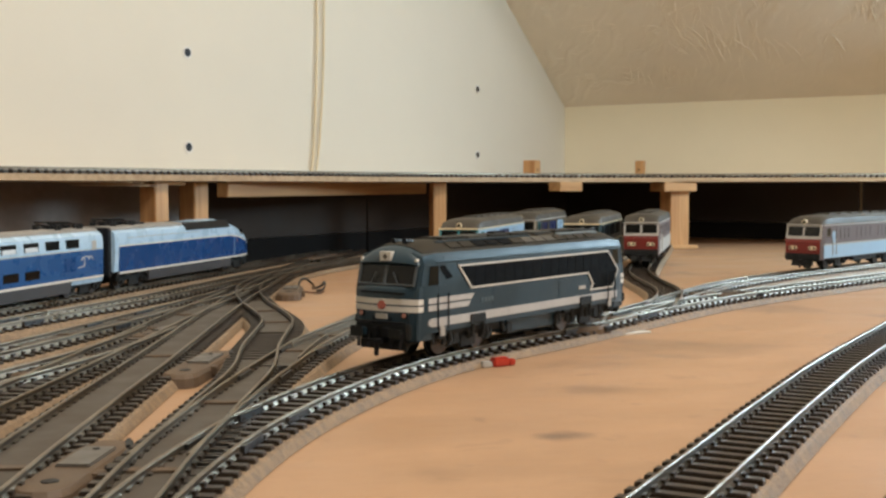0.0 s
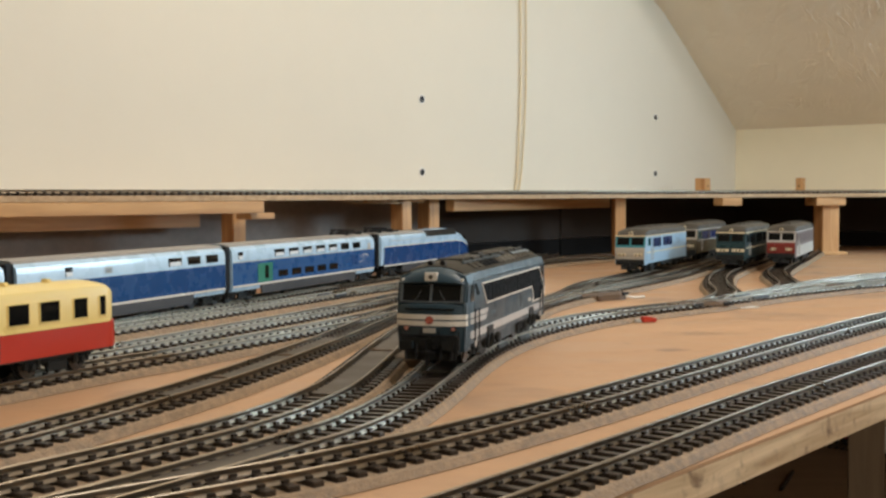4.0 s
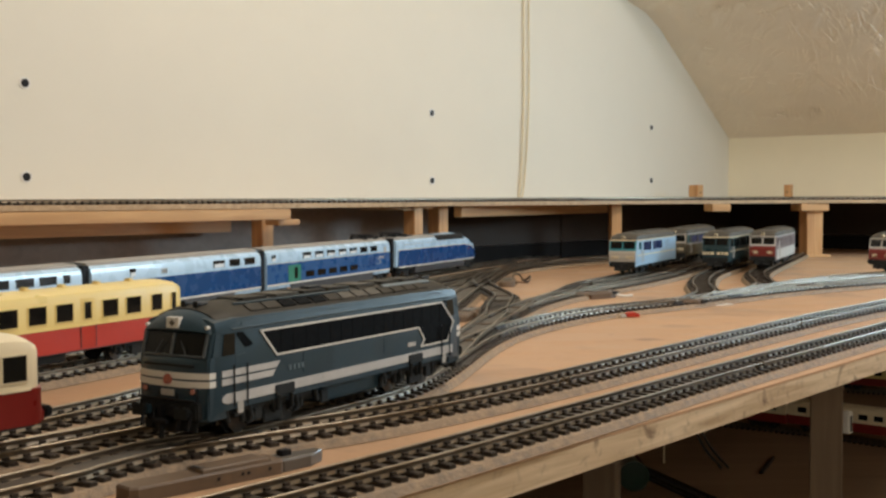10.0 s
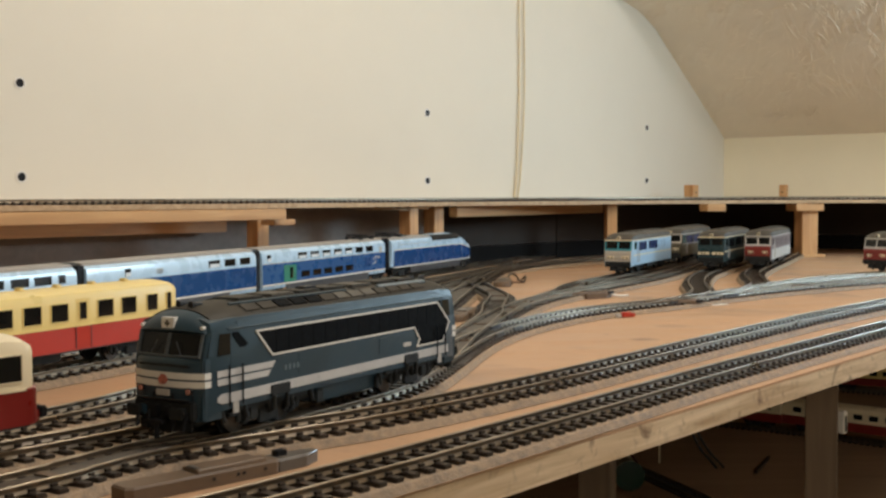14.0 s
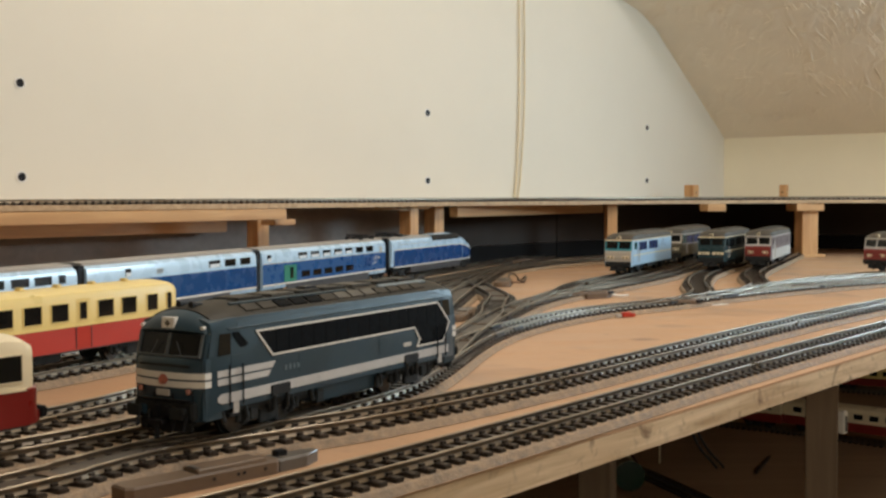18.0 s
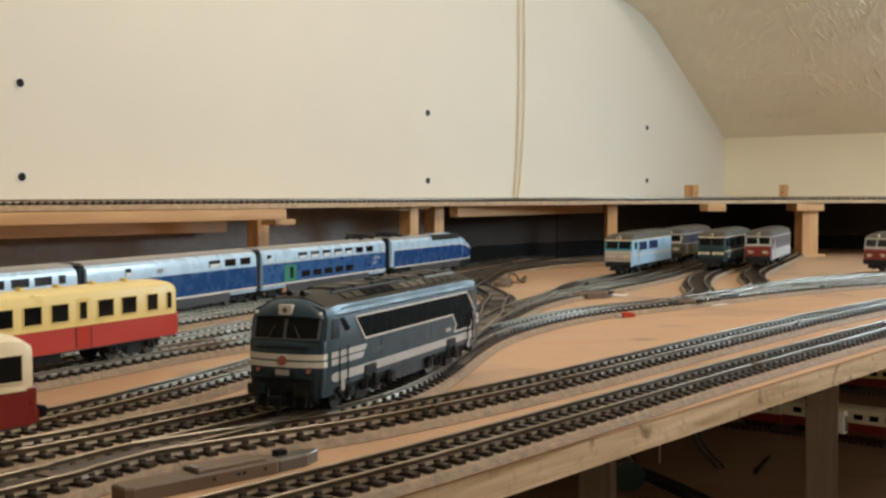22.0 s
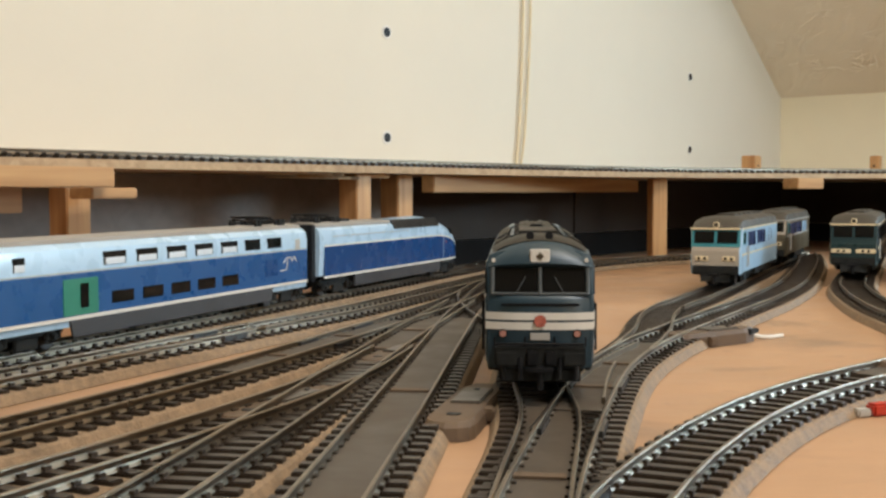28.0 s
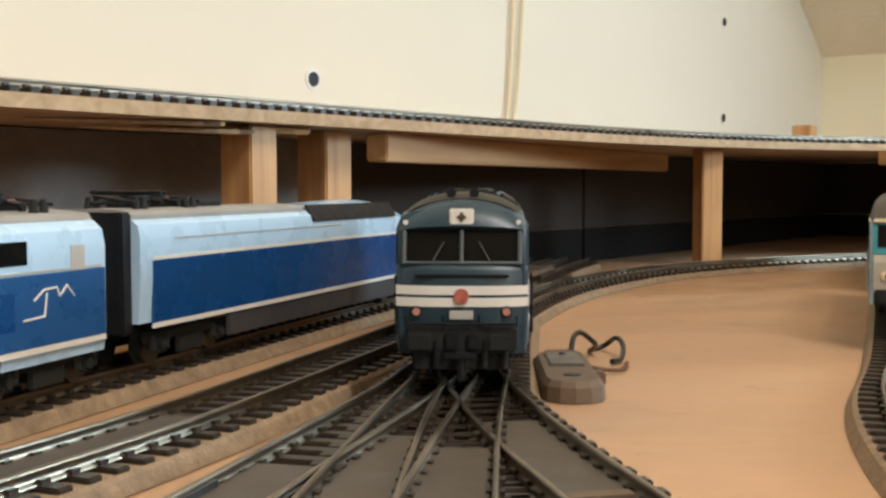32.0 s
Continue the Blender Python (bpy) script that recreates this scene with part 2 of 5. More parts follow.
BLUE = mat("slate_blue_paint", (0.019, 0.043, 0.059), 0.40, vary=0.10, scale=80)
# Pale blue imitates the reflection along the roof edge; plate bars share it.
LEDGE = mat("pale_grey_blue", (0.13, 0.17, 0.19), 0.45, vary=0.2, scale=200)
ROOF = mat("dusty_roof_olive", (0.032, 0.027, 0.019), 0.55, vary=0.35, scale=70)
OLDROOF = mat("worn_roof_grey", (0.062, 0.053, 0.040), 0.55, vary=0.4, scale=60)
DUST = mat("pale_roof_dust", (0.080, 0.070, 0.052), 0.7, vary=0.45, scale=120)
# flank stripes, greyer than the front bands
STRIPE = mat("greyed_white_stripe", (0.50, 0.49, 0.47), 0.35, vary=0.12, scale=60)
WHITE = mat("off_white_paint", (0.74, 0.71, 0.64), 0.4, vary=0.05, scale=100)
MESHBLACK = mat("black_grille", (0.004, 0.0045, 0.005), 0.75, vary=0.3, scale=500)
GLASS = mat("dark_cab_glass", (0.007, 0.007, 0.0065), 0.10, vary=0.1)
GLASS.node_tree.nodes["Principled BSDF"].inputs["Specular IOR Level"].default_value = 0.3
SILVERBLUE = mat("silver_paint", (0.44, 0.62, 0.78), 0.28, 0.0, coat=0.3, vary=0.05, scale=60)
DEEPBLUE = mat("deep_blue_paint", (0.006, 0.058, 0.20), 0.27, vary=0.06, scale=60)
MIDBLUE = mat("mid_blue_paint", (0.018, 0.09, 0.26), 0.3, vary=0.06, scale=60)
GREENDOOR = mat("green_door_paint", (0.03, 0.22, 0.14), 0.4)
PANE_STRIP = mat("white_pane_strip", (0.72, 0.78, 0.82), 0.35, vary=0.04)
SKIRT = mat("grey_skirt_plastic", (0.050, 0.048, 0.050), 0.5, vary=0.2, scale=100)
ROOFGREY = mat("warm_grey_roof", (0.30, 0.28, 0.25), 0.5, vary=0.12, scale=60)
RED = mat("signal_red_paint", (0.44, 0.026, 0.006), 0.40, vary=0.06, scale=60)
DARKRED = mat("dark_red_paint", (0.19, 0.016, 0.012), 0.35, vary=0.08, scale=60)
YELLOW = mat("cream_yellow_paint", (0.78, 0.60, 0.22), 0.35, vary=0.04, scale=60)
CREAM = mat("cream_paint", (0.78, 0.66, 0.44), 0.35, vary=0.04, scale=60)
BADGE = mat("red_badge", (0.34, 0.085, 0.055), 0.4, vary=0.5, scale=700)
LENS = mat("rosy_lamp_lens", (0.50, 0.24, 0.19), 0.2)
TEAL = mat("teal_paint", (0.05, 0.24, 0.28), 0.35)
PALEBLUE = mat("pale_blue_grey_paint", (0.36, 0.52, 0.66), 0.35, vary=0.06, scale=60)
LIGHTGREY = mat("light_grey_paint", (0.45, 0.43, 0.39), 0.45, vary=0.08)
FRAMEGREY = mat("grey_window_rubber", (0.075, 0.085, 0.088), 0.4)
NAVY = mat("navy_side_panel", (0.02, 0.035, 0.10), 0.3)
BROWNGREY = mat("brown_grey_paint", (0.15, 0.115, 0.11), 0.5, vary=0.1)
OLIVE = mat("olive_brown_paint", (0.085, 0.068, 0.040), 0.4, vary=0.15, scale=60)
LIDGREY = mat("grey_motor_lid", (0.10, 0.086, 0.070), 0.4, vary=0.15, scale=120)
DIMBOARD = wood("shade_dimmed_fibreboard", (0.19, 0.155, 0.13), (0.25, 0.21, 0.18), 6, "X", 0.5)
DARKGREEN = mat("bottle_green_paint", (0.014, 0.038, 0.042), 0.35, vary=0.1)
BEIGE = mat("beige_front_paint", (0.42, 0.37, 0.30), 0.4, vary=0.08)
BROWNRED = mat("rust_brown_plastic", (0.12, 0.045, 0.025), 0.5)
MIDRED = mat("dull_red_paint", (0.18, 0.022, 0.016), 0.4, vary=0.1)
CABLE = mat("ivory_cable_sheath", (0.72, 0.62, 0.42), 0.5, vary=0.06, scale=20)
WIRE_BLACK = mat("black_wire", (0.015, 0.014, 0.013), 0.4)
REDPLASTIC = mat("red_clip_plastic", (0.48, 0.04, 0.02), 0.4)

for m, level in ((MESHBLACK, 0.08), (GRIME, 0.2), (BLACK, 0.2), (SLEEPER, 0.3), (BLUE, 0.5), (ROOF, 0.2), (DARK, 0.1)):
    m.node_tree.nodes["Principled BSDF"].inputs["Specular IOR Level"].default_value = level

# ---- mesh helpers, in metres; train parts are drawn in millimetres (MM) ----
MM = 0.001


def part(name, bm, material, parent=None, label="", smooth=False):
    me = bpy.data.meshes.new(name)
    bmesh.ops.recalc_face_normals(bm, faces=bm.faces)
    if smooth:
        for e in bm.edges:
            e.smooth = e.calc_face_angle(0.0) < (0.62 if smooth is True else smooth)
    bm.to_mesh(me)
    bm.free()
    me.materials.append(material)
    if smooth:
        for p in me.polygons:
            p.use_smooth = True
    ob = new(name, me)
    ob.parent = parent
    return tagged(ob, label)


def empty(name, m, label, category, group="", kind=""):
    ob = new(name)
    ob.matrix_world = m
    ob.empty_display_size = 0.01
    return tagged(ob, label, category, group, kind)


def add_box(bm, c, s, bevel=0.0, turn=0.0, k=1.0):
    """A box of centre c and size s, turned about z, with bevelled edges."""
    made = bmesh.ops.create_cube(bm, size=1.0)["verts"]
    for v in made:
        v.co = Vector((v.co.x * s[0], v.co.y * s[1], v.co.z * s[2]))
    if bevel:
        edges = list({e for v in made for e in v.link_edges})
        r = bmesh.ops.bevel(bm, geom=edges, offset=bevel, segments=2, affect="EDGES")
        made = list({v for f in r["faces"] for v in f.verts} | {v for v in made if v.is_valid})
    mt = Matrix.Translation(Vector(c)) @ Matrix.Rotation(turn, 4, "Z")
    for v in made:
        v.co = (mt @ v.co) * k
    return made


def box(c, s, bevel=0.0, turn=0.0, k=1.0):
    bm = bmesh.new()
    add_box(bm, c, s, bevel, turn, k)
    return bm


def add_rod(bm, a, b, r, seg=8, k=1.0, r2=None):
    a, b = Vector(a) * k, Vector(b) * k
    q = (b - a).to_track_quat("Z", "Y").to_matrix().to_4x4()
    m = Matrix.Translation((a + b) / 2) @ q
    bmesh.ops.create_cone(bm, cap_ends=True, segments=seg, radius1=r * k, radius2=(r if r2 is None else r2) * k, depth=(b - a).length, matrix=m)


def rod(a, b, r, seg=8, k=1.0, r2=None):
    bm = bmesh.new()
    add_rod(bm, a, b, r, seg, k, r2)
    return bm


def loft(sections, k=1.0, closed=True):
    """Skin over rings of points (x, y, z), with end caps."""
    bm = bmesh.new()
    rings = [[bm.verts.new(Vector(p) * k) for p in ring] for ring in sections]
    n = len(rings[0])
    for a, b in zip(rings, rings[1:]):
        for i in range(n if closed else n - 1):
            j = (i + 1) % n
            bm.faces.new((a[i], a[j], b[j], b[i]))
    if closed:
        bm.faces.new(rings[0])
        bm.faces.new(list(reversed(rings[-1])))
    return bm


def slab(outline, z0, z1, k=1.0):
    """A flat plate with a polygon outline."""
    bm = bmesh.new()
    lo = [bm.verts.new((x * k, y * k, z0 * k)) for x, y in outline]
    hi = [bm.verts.new((x * k, y * k, z1 * k)) for x, y in outline]
    bm.faces.new(list(reversed(lo)))
    bm.faces.new(hi)
    n = len(lo)
    for i in range(n):
        j = (i + 1) % n
        bm.faces.new((lo[i], lo[j], hi[j], hi[i]))
    return bm


def side_plate(outline, y0, y1, k=1.0):
    """A plate in the x-z plane between y0 and y1."""
    bm = bmesh.new()
    a = [bm.verts.new((x * k, y0 * k, z * k)) for x, z in outline]
    b = [bm.verts.new((x * k, y1 * k, z * k)) for x, z in outline]
    bm.faces.new(a)
    bm.faces.new(list(reversed(b)))
    n = len(a)
    for i in range(n):
        j = (i + 1) % n
        bm.faces.new((a[i], a[j], b[j], b[i]))
    return bm


def smooth_line(pts, step=0.004):
    """A smooth curve through plan points, resampled at even steps."""
    p = np.array(pts, float)
    out = []
    for i in range(len(p) - 1):
        p0, p1, p2, p3 = p[max(i - 1, 0)], p[i], p[i + 1], p[min(i + 2, len(p) - 1)]
        u = np.linspace(0, 1, 24, endpoint=False)[:, None]
        out.append(0.5 * (2 * p1 + (p2 - p0) * u + (2 * p0 - 5 * p1 + 4 * p2 - p3) * u**2 + (3 * p1 - p0 - 3 * p2 + p3) * u**3))
    line = np.concatenate(out + [p[-1:]])
    s = np.r_[0, np.cumsum(np.hypot(*np.diff(line, axis=0).T))]
    t = np.arange(0, s[-1], step)
    return np.c_[np.interp(t, s, line[:, 0]), np.interp(t, s, line[:, 1])]


def sweep(line, profile, z=0.0):
    """A profile of (across, up) points carried along a plan line."""
    d = np.gradient(line, axis=0)
    d /= np.hypot(*d.T)[:, None]
    nrm = np.c_[-d[:, 1], d[:, 0]]
    return loft([[(x + nx * a, y + ny * a, z + b) for a, b in profile] for (x, y), (nx, ny) in zip(line, nrm)])


# ---- the place ----
WD = Vector((0.645, 0.764, 0.0))     # along the long wall
WN = Vector((0.764, -0.645, 0.0))    # from the long wall into the room
W0 = Vector((-0.0222, 1.588, 0.0))     # a place on the long wall
CORNER = Vector((0.535, 2.27, 0.0))


def wall_plane(name, origin, along, z0, outline, thick, material, label):
    """A wall: outline in (along, up), thickness away from the room."""
    bm = bmesh.new()
    nrm = Vector((along.y, -along.x, 0))
    a = [bm.verts.new(origin + along * u + Vector((0, 0, v))) for u, v in outline]
    b = [bm.verts.new(origin + along * u + Vector((0, 0, v)) - nrm * thick) for u, v in outline]
    bm.faces.new(a)
    bm.faces.new(list(reversed(b)))
    for i in range(len(a)):
        j = (i + 1) % len(a)
        bm.faces.new((a[i], a[j], b[j], b[i]))
    return tagged(part(name, bm, material), label, "wall", kind="structure")


FLOOR_Z = -0.75
uc = (CORNER - W0).dot(WD)
# the ceiling's line up the gable: way from the knee wall, height
# past 0.42 made up, raised so the ceiling lamp reaches the slope
RISE = [(0.0, 0.2086), (0.10, 0.278), (0.20, 0.347), (0.27, 0.394), (0.32, 0.416), (0.42, 0.437), (0.46, 0.56), (0.55, 0.66), (1.5, 1.30), (2.2, 1.64)]
wall_plane("wall_long", W0, WD, 0, [(-3.2, FLOOR_Z), (uc, FLOOR_Z)] + [(uc - a, z) for a, z in RISE] + [(-3.2, 1.67)], 0.08, WALL,
           "cream painted plaster wall with small fixing holes")
wall_plane("wall_knee", CORNER, WN, 0, [(0.0, FLOOR_Z), (3.6, FLOOR_Z), (3.6, 0.2086), (0.0, 0.2086)], 0.08, KNEE, "low yellowish knee wall under the sloped ceiling")
wall_plane("wall_back", CORNER - WD * 4.2 + WN * 3.6, -WN, 0, [(0, FLOOR_Z), (3.7, FLOOR_Z), (3.7, 1.67), (0, 1.67)], 0.08, WALL, "plain cream wall behind the camera")
wall_plane("wall_side", CORNER + WN * 3.6, -WD, 0, [(0, FLOOR_Z), (4.2, FLOOR_Z), (4.2, 1.67), (2.2, 1.67), (0, 0.2086)], 0.08, WALL, "plain cream wall at the room's far side")
# Floor stays out of view; its pale tone is set to bounce light upward.
fl = bmesh.new()
q = [CORNER + WD * a + WN * b + Vector((0, 0, FLOOR_Z)) for a, b in ((0.1, -0.1), (0.1, 3.7), (-4.3, 3.7), (-4.3, -0.1))]
lo = [fl.verts.new(p - Vector((0, 0, 0.05))) for p in q]
hi = [fl.verts.new(p) for p in q]
fl.faces.new(hi)
fl.faces.new(list(reversed(lo)))
for i in range(4):
    fl.faces.new((lo[i], lo[(i + 1) % 4], hi[(i + 1) % 4], hi[i]))
tagged(part("floor", fl, wood("floor_boards", (0.36, 0.25, 0.15), (0.48, 0.35, 0.23), 4, "X")), "unseen brown wooden attic floor, kept pale to bounce light upward", "floor", kind="structure")

# trowelled slope of the ceiling, with raised sweeps of plaster
cb = bmesh.new()
NU, NV = 190, 150
rise_a, rise_z = zip(*RISE)
grid = []
for i in range(NU + 1):
    row = []
    a = 2.2 * (i / NU) ** 2.0
    z = float(np.interp(a, rise_a, rise_z))
    tilt = (float(np.interp(a + 0.02, rise_a, rise_z)) - float(np.interp(a - 0.02, rise_a, rise_z))) / 0.04
    nrm_s = Vector((-WD.x * tilt, -WD.y * tilt, -1)).normalized()
    for j in range(NV + 1):
        b = 3.6 * (j / NV) ** 2.0
        p = CORNER + WN * b - WD * a + Vector((0, 0, z))
        w = noise.noise(Vector((a * 9, b * 9, 3)))
        patch = max(0, noise.noise(Vector((a * 5, b * 5, 9))) + 0.15 + 0.35 * min(1, b * 2.5))
        swirl = max(0, math.sin(b * 150 + 14 * w - a * 40) - 0.55) * patch
        fine = max(0.0, noise.noise(Vector((a * 45 + 6 * w, b * 110, 1))) - 0.12)
        row.append(cb.verts.new(p + nrm_s * (min(1.0, a / 0.05) * min(1.0, b / 0.05) * (0.0015 * swirl + 0.0015 * fine + 0.0014 * noise.noise(Vector((a * 30, b * 30, 5)))))))
    grid.append(row)
for i in range(NU):
    for j in range(NV):
        cb.faces.new((grid[i][j], grid[i + 1][j], grid[i + 1][j + 1], grid[i][j + 1]))
# trowel strokes: bundles of thin raised arcs in the plaster
rng = random.Random(11)


def slope_point(a, b, lift):
    z = float(np.interp(a, rise_a, rise_z))
    tilt = (float(np.interp(a + 0.02, rise_a, rise_z)) - float(np.interp(a - 0.02, rise_a, rise_z))) / 0.04
    return CORNER + WN * b - WD * a + Vector((0, 0, z)) + Vector((-WD.x * tilt, -WD.y * tilt, -1)).normalized() * lift


for k in range(520):
    a0, b0 = rng.uniform(0.02, 0.42), 0.60 * rng.random() ** 0.9
    upright = min(1.0, max(0.0, (b0 - 0.13) * 7 + rng.uniform(-0.25, 0.25)))
    way = 0.15 + 1.25 * upright + rng.uniform(-0.35, 0.35)
    bend = rng.uniform(-16, 16)
    length = rng.uniform(0.016, 0.045) * (1.0 + 0.9 * upright)
    for s in range(rng.randint(1, 4)):
        oa, ob_ = a0 + math.cos(way) * 0.011 * s + rng.uniform(-0.003, 0.003), b0 - math.sin(way) * 0.011 * s
        half, high = rng.uniform(0.0004, 0.0009), rng.uniform(0.0003, 0.0008) * (0.9 + 0.3 * upright)
        n, pa, pb, ang = 14, oa, ob_, way + rng.uniform(-0.15, 0.15)
        strip = []
        for i in range(n + 1):
            if not (0.012 < pa < 0.9 and 0.012 < pb < 1.6):
                break
            taper = math.sin(math.pi * (i + 0.3) / (n + 0.6))
            na, nb = math.cos(ang) * half, -math.sin(ang) * half
            strip.append([cb.verts.new(slope_point(pa + na * w, pb + nb * w, h * taper)) for w, h in ((-1.6, -0.0012), (-0.5, high), (0.5, high), (1.6, -0.0012))])
            ang += (bend + 45 * noise.noise(Vector((pa * 60, pb * 60, k)))) * length / n
            pa, pb = pa + math.sin(ang) * length / n, pb + math.cos(ang) * length / n
        for q0, q1 in zip(strip, strip[1:]):
            for i in range(3):
                cb.faces.new((q0[i], q0[i + 1], q1[i + 1], q1[i]))
tagged(part("ceiling_slope", cb, CEIL, smooth=True), "sloped attic ceiling of trowelled cream plaster", "ceiling", kind="structure")
top = bmesh.new()
q = [CORNER + WD * a + WN * b + Vector((0, 0, 1.66)) for a, b in ((-2.1, -0.1), (-2.1, 3.7), (-4.3, 3.7), (-4.3, -0.1))]
lo = [top.verts.new(p) for p in q]
hi = [top.verts.new(p + Vector((0, 0, 0.05))) for p in q]
top.faces.new(hi)
top.faces.new(list(reversed(lo)))
for i in range(4):
    top.faces.new((lo[i], lo[(i + 1) % 4], hi[(i + 1) % 4], hi[i]))
tagged(part("ceiling", top, CEIL), "flat cream attic ceiling", "ceiling", kind="structure")

# fixing holes in the long wall, rows of two
HOLES = [(-0.602, 0.2085), (-0.602, 0.1176), (0.0, 0.2115), (0.0, 0.1193), (0.586, 0.217), (0.586, 0.1247)]
for u, z in HOLES:
    m = Matrix.Translation(W0 + WD * u + Vector((0, 0, z)))
    h = empty("wall_plug", m, "dark screw plug hole with a chipped plaster rim in the wall", "wall plug", "wall plugs")
    a = WN * 0.0006
    part("plug", rod(WN * -0.004, WN * 0.0012, 0.0042, 12), BLACK, h)
    part("rim", rod(WN * -0.004, WN * 0.0007, 0.0062, 14), WHITE, h, "chipped white rim")

# ---- the train table ----
ED = Vector((0.636, 0.772, 0))
E0 = Vector((0.048, 0.447, 0.0))
EN = Vector((0.772, -0.636, 0))
out = [E0 - ED * 0.9, E0 + ED * 1.69, CORNER + WN * 0.01 - WD * 0.01, W0 + WN * 0.01 - WD * 1.6]
bt = slab([(p.x, p.y) for p in out], -0.0012, 0.0)
table = empty("train_table", pose(0, 0, 0), "large plywood train table with a bare orange-brown top", "table", kind="structure")
part("tabletop", bt, PLY, table)
core = slab([(p.x, p.y) for p in out], -0.0125, -0.0014)
part("plywood_core", core, PLY_EDGE, table, "pale raw plywood edge with knots")

# ---- upper shelf along the walls, with its posts ----
SHELF_FRONT = [(-0.95, 0.325), (-0.42, 0.953), (-0.20, 1.213), (-0.04, 1.403), (0.06, 1.52), (0.16, 1.63), (0.27, 1.72), (0.40, 1.785), (0.60, 1.82), (1.1, 1.80)]
sl = smooth_line(SHELF_FRONT, 0.02)
outer = [W0 + WD * -1.62 + WN * 0.003, CORNER + WN * 0.003 - WD * 0.003, CORNER + WN * 0.9 - WD * 0.003]
outline = [(x, y) for x, y in sl] + [(p.x, p.y) for p in reversed(outer)]
SHELF_Z = 0.0905
shelf = empty("upper_shelf", pose(0, 0, 0), "narrow plywood shelf carrying a second track along the walls", "shelf", kind="structure")
part("shelf_board", slab(outline, SHELF_Z - 0.0052, SHELF_Z), SHELF_PLY, shelf, "pale plywood shelf board")


def on_ray(px, far):
    """A plan place far ahead of the first standpoint, across by px thousandths of that."""
    return far * px / 1000.0, far


POST_H = SHELF_Z - 0.0056
WALL_TURN = 49.8


def post(px, far, turn, w, d):
    x, y = on_ray(px, far)
    t = empty("shelf_post", pose(x, y, 0, 0, 0, turn), "square pine post standing under the shelf", "post", "shelf posts")
    part("upright", box((0, 0, POST_H / 2), (w, d, POST_H), 0.0008), PINE_Z, t)
    return t


post(-160.5, 1.235, WALL_TURN, 0.016, 0.018)
post(-30.2, 1.428, WALL_TURN, 0.0160, 0.0185)
post(-8.6, 1.482, WALL_TURN - 8, 0.016, 0.0215)
post(144.0, 1.735, 10, 0.0155, 0.016)
last = post(312.6, 1.845, 8, 0.026, 0.03)
part("cap_block", box((-0.004, -0.004, POST_H - 0.006), (0.046, 0.04, 0.012), 0.001), PINE, last, "pine cap block")
part("foot_plate", box((0, 0, 0.0022), (0.048, 0.042, 0.0044), 0.001), PINE, last)


def cleat(px, far, turn, s, drop=0.0):
    x, y = on_ray(px, far)
    ob = tagged(part("shelf_cleat", box((0, 0, 0), s, 0.0008), PINE), "pine cleat fixed under the shelf board", "cleat", "shelf cleats")
    ob.matrix_world = pose(x, y, POST_H - s[2] / 2 - drop, 0, 0, turn)
    return ob


# long front batten of the lower left part, the block at its end, and the joist behind the edge
cleat(-532, 0.8543, WALL_TURN, (0.896, 0.010, 0.011))
cleat(-143, 1.215, WALL_TURN, (0.030, 0.022, 0.006), 0.011)
cleat(-330, 1.13, WALL_TURN, (0.40, 0.012, 0.026))
cleat(-36, 1.425, 35, (0.075, 0.012, 0.003))
cleat(78.6, 1.680, WALL_TURN + 8, (0.45, 0.012, 0.0140))
# thin shims between posts and board, tapering out to one side
for px, far, turn, s in ((-62, 1.385, 22, (0.075, 0.010, 0.0016)), (-52, 1.40, 26, (0.07, 0.010, 0.0018))):
    sh = tagged(part("shim", loft([[(-s[0] / 2, y, z) for y, z in ((-s[1] / 4, 0), (s[1] / 4, 0), (s[1] / 4, -0.0006), (-s[1] / 4, -0.0006))], [(s[0] / 2, y, z) for y, z in ((-s[1] / 2, 0), (s[1] / 2, 0), (s[1] / 2, -s[2]), (-s[1] / 2, -s[2]))]]), PLY_EDGE), "thin pale wooden shim under the shelf board", "shim", "shims")
    x, y = on_ray(px, far)
    sh.matrix_world = pose(x, y, POST_H - (0.0002 if px < -60 else 0.0026), 0, 0, turn)
cleat(232, 1.76, 12, (0.030, 0.03, 0.011))
for px, far, turn, s in ((213.5, 2.02, 50, (0.020, 0.018, 0.026)), (293, 2.03, -40, (0.012, 0.012, 0.026))):
    x, y = on_ray(px, far)
    b = empty("wood_block", pose(x, y, SHELF_Z, 0, 0, turn), "small pine block with a screw, standing on the shelf", "wood block", "shelf blocks")
    part("block", box((0, 0, s[2] / 2), s, 0.0008), PINE_Z, b)
    part("screw", rod((0, -s[1] / 2 + 0.001, s[2] * 0.5), (0, -s[1] / 2 - 0.0006, s[2] * 0.5), 0.0015, 8), BLACK, b)
b = part("paper_strip", box((0, 0, 0), (0.24, 0.012, 0.0012), 0.0003), WHITE)
tagged(b, "white paper strip lying on the shelf", "paper strip").matrix_world = pose(-0.16, 1.30, SHELF_Z + 0.0007, 0, 0, WALL_TURN)
b = part("paper_strip", box((0, 0, 0), (0.12, 0.012, 0.0012), 0.0003), WHITE)
tagged(b, "white paper strip lying on the shelf", "paper strip").matrix_world = pose(0.66, 2.02, SHELF_Z + 0.0007, 0, 0, 5)

b = part("paper_scrap", box((0, 0, 0), (0.022, 0.006, 0.0008), 0.0002), WHITE)
tagged(b, "small scrap of white paper lying on the table", "paper scrap").matrix_world = pose(0.241, 1.021, 0.0005, 0, 0, 24)

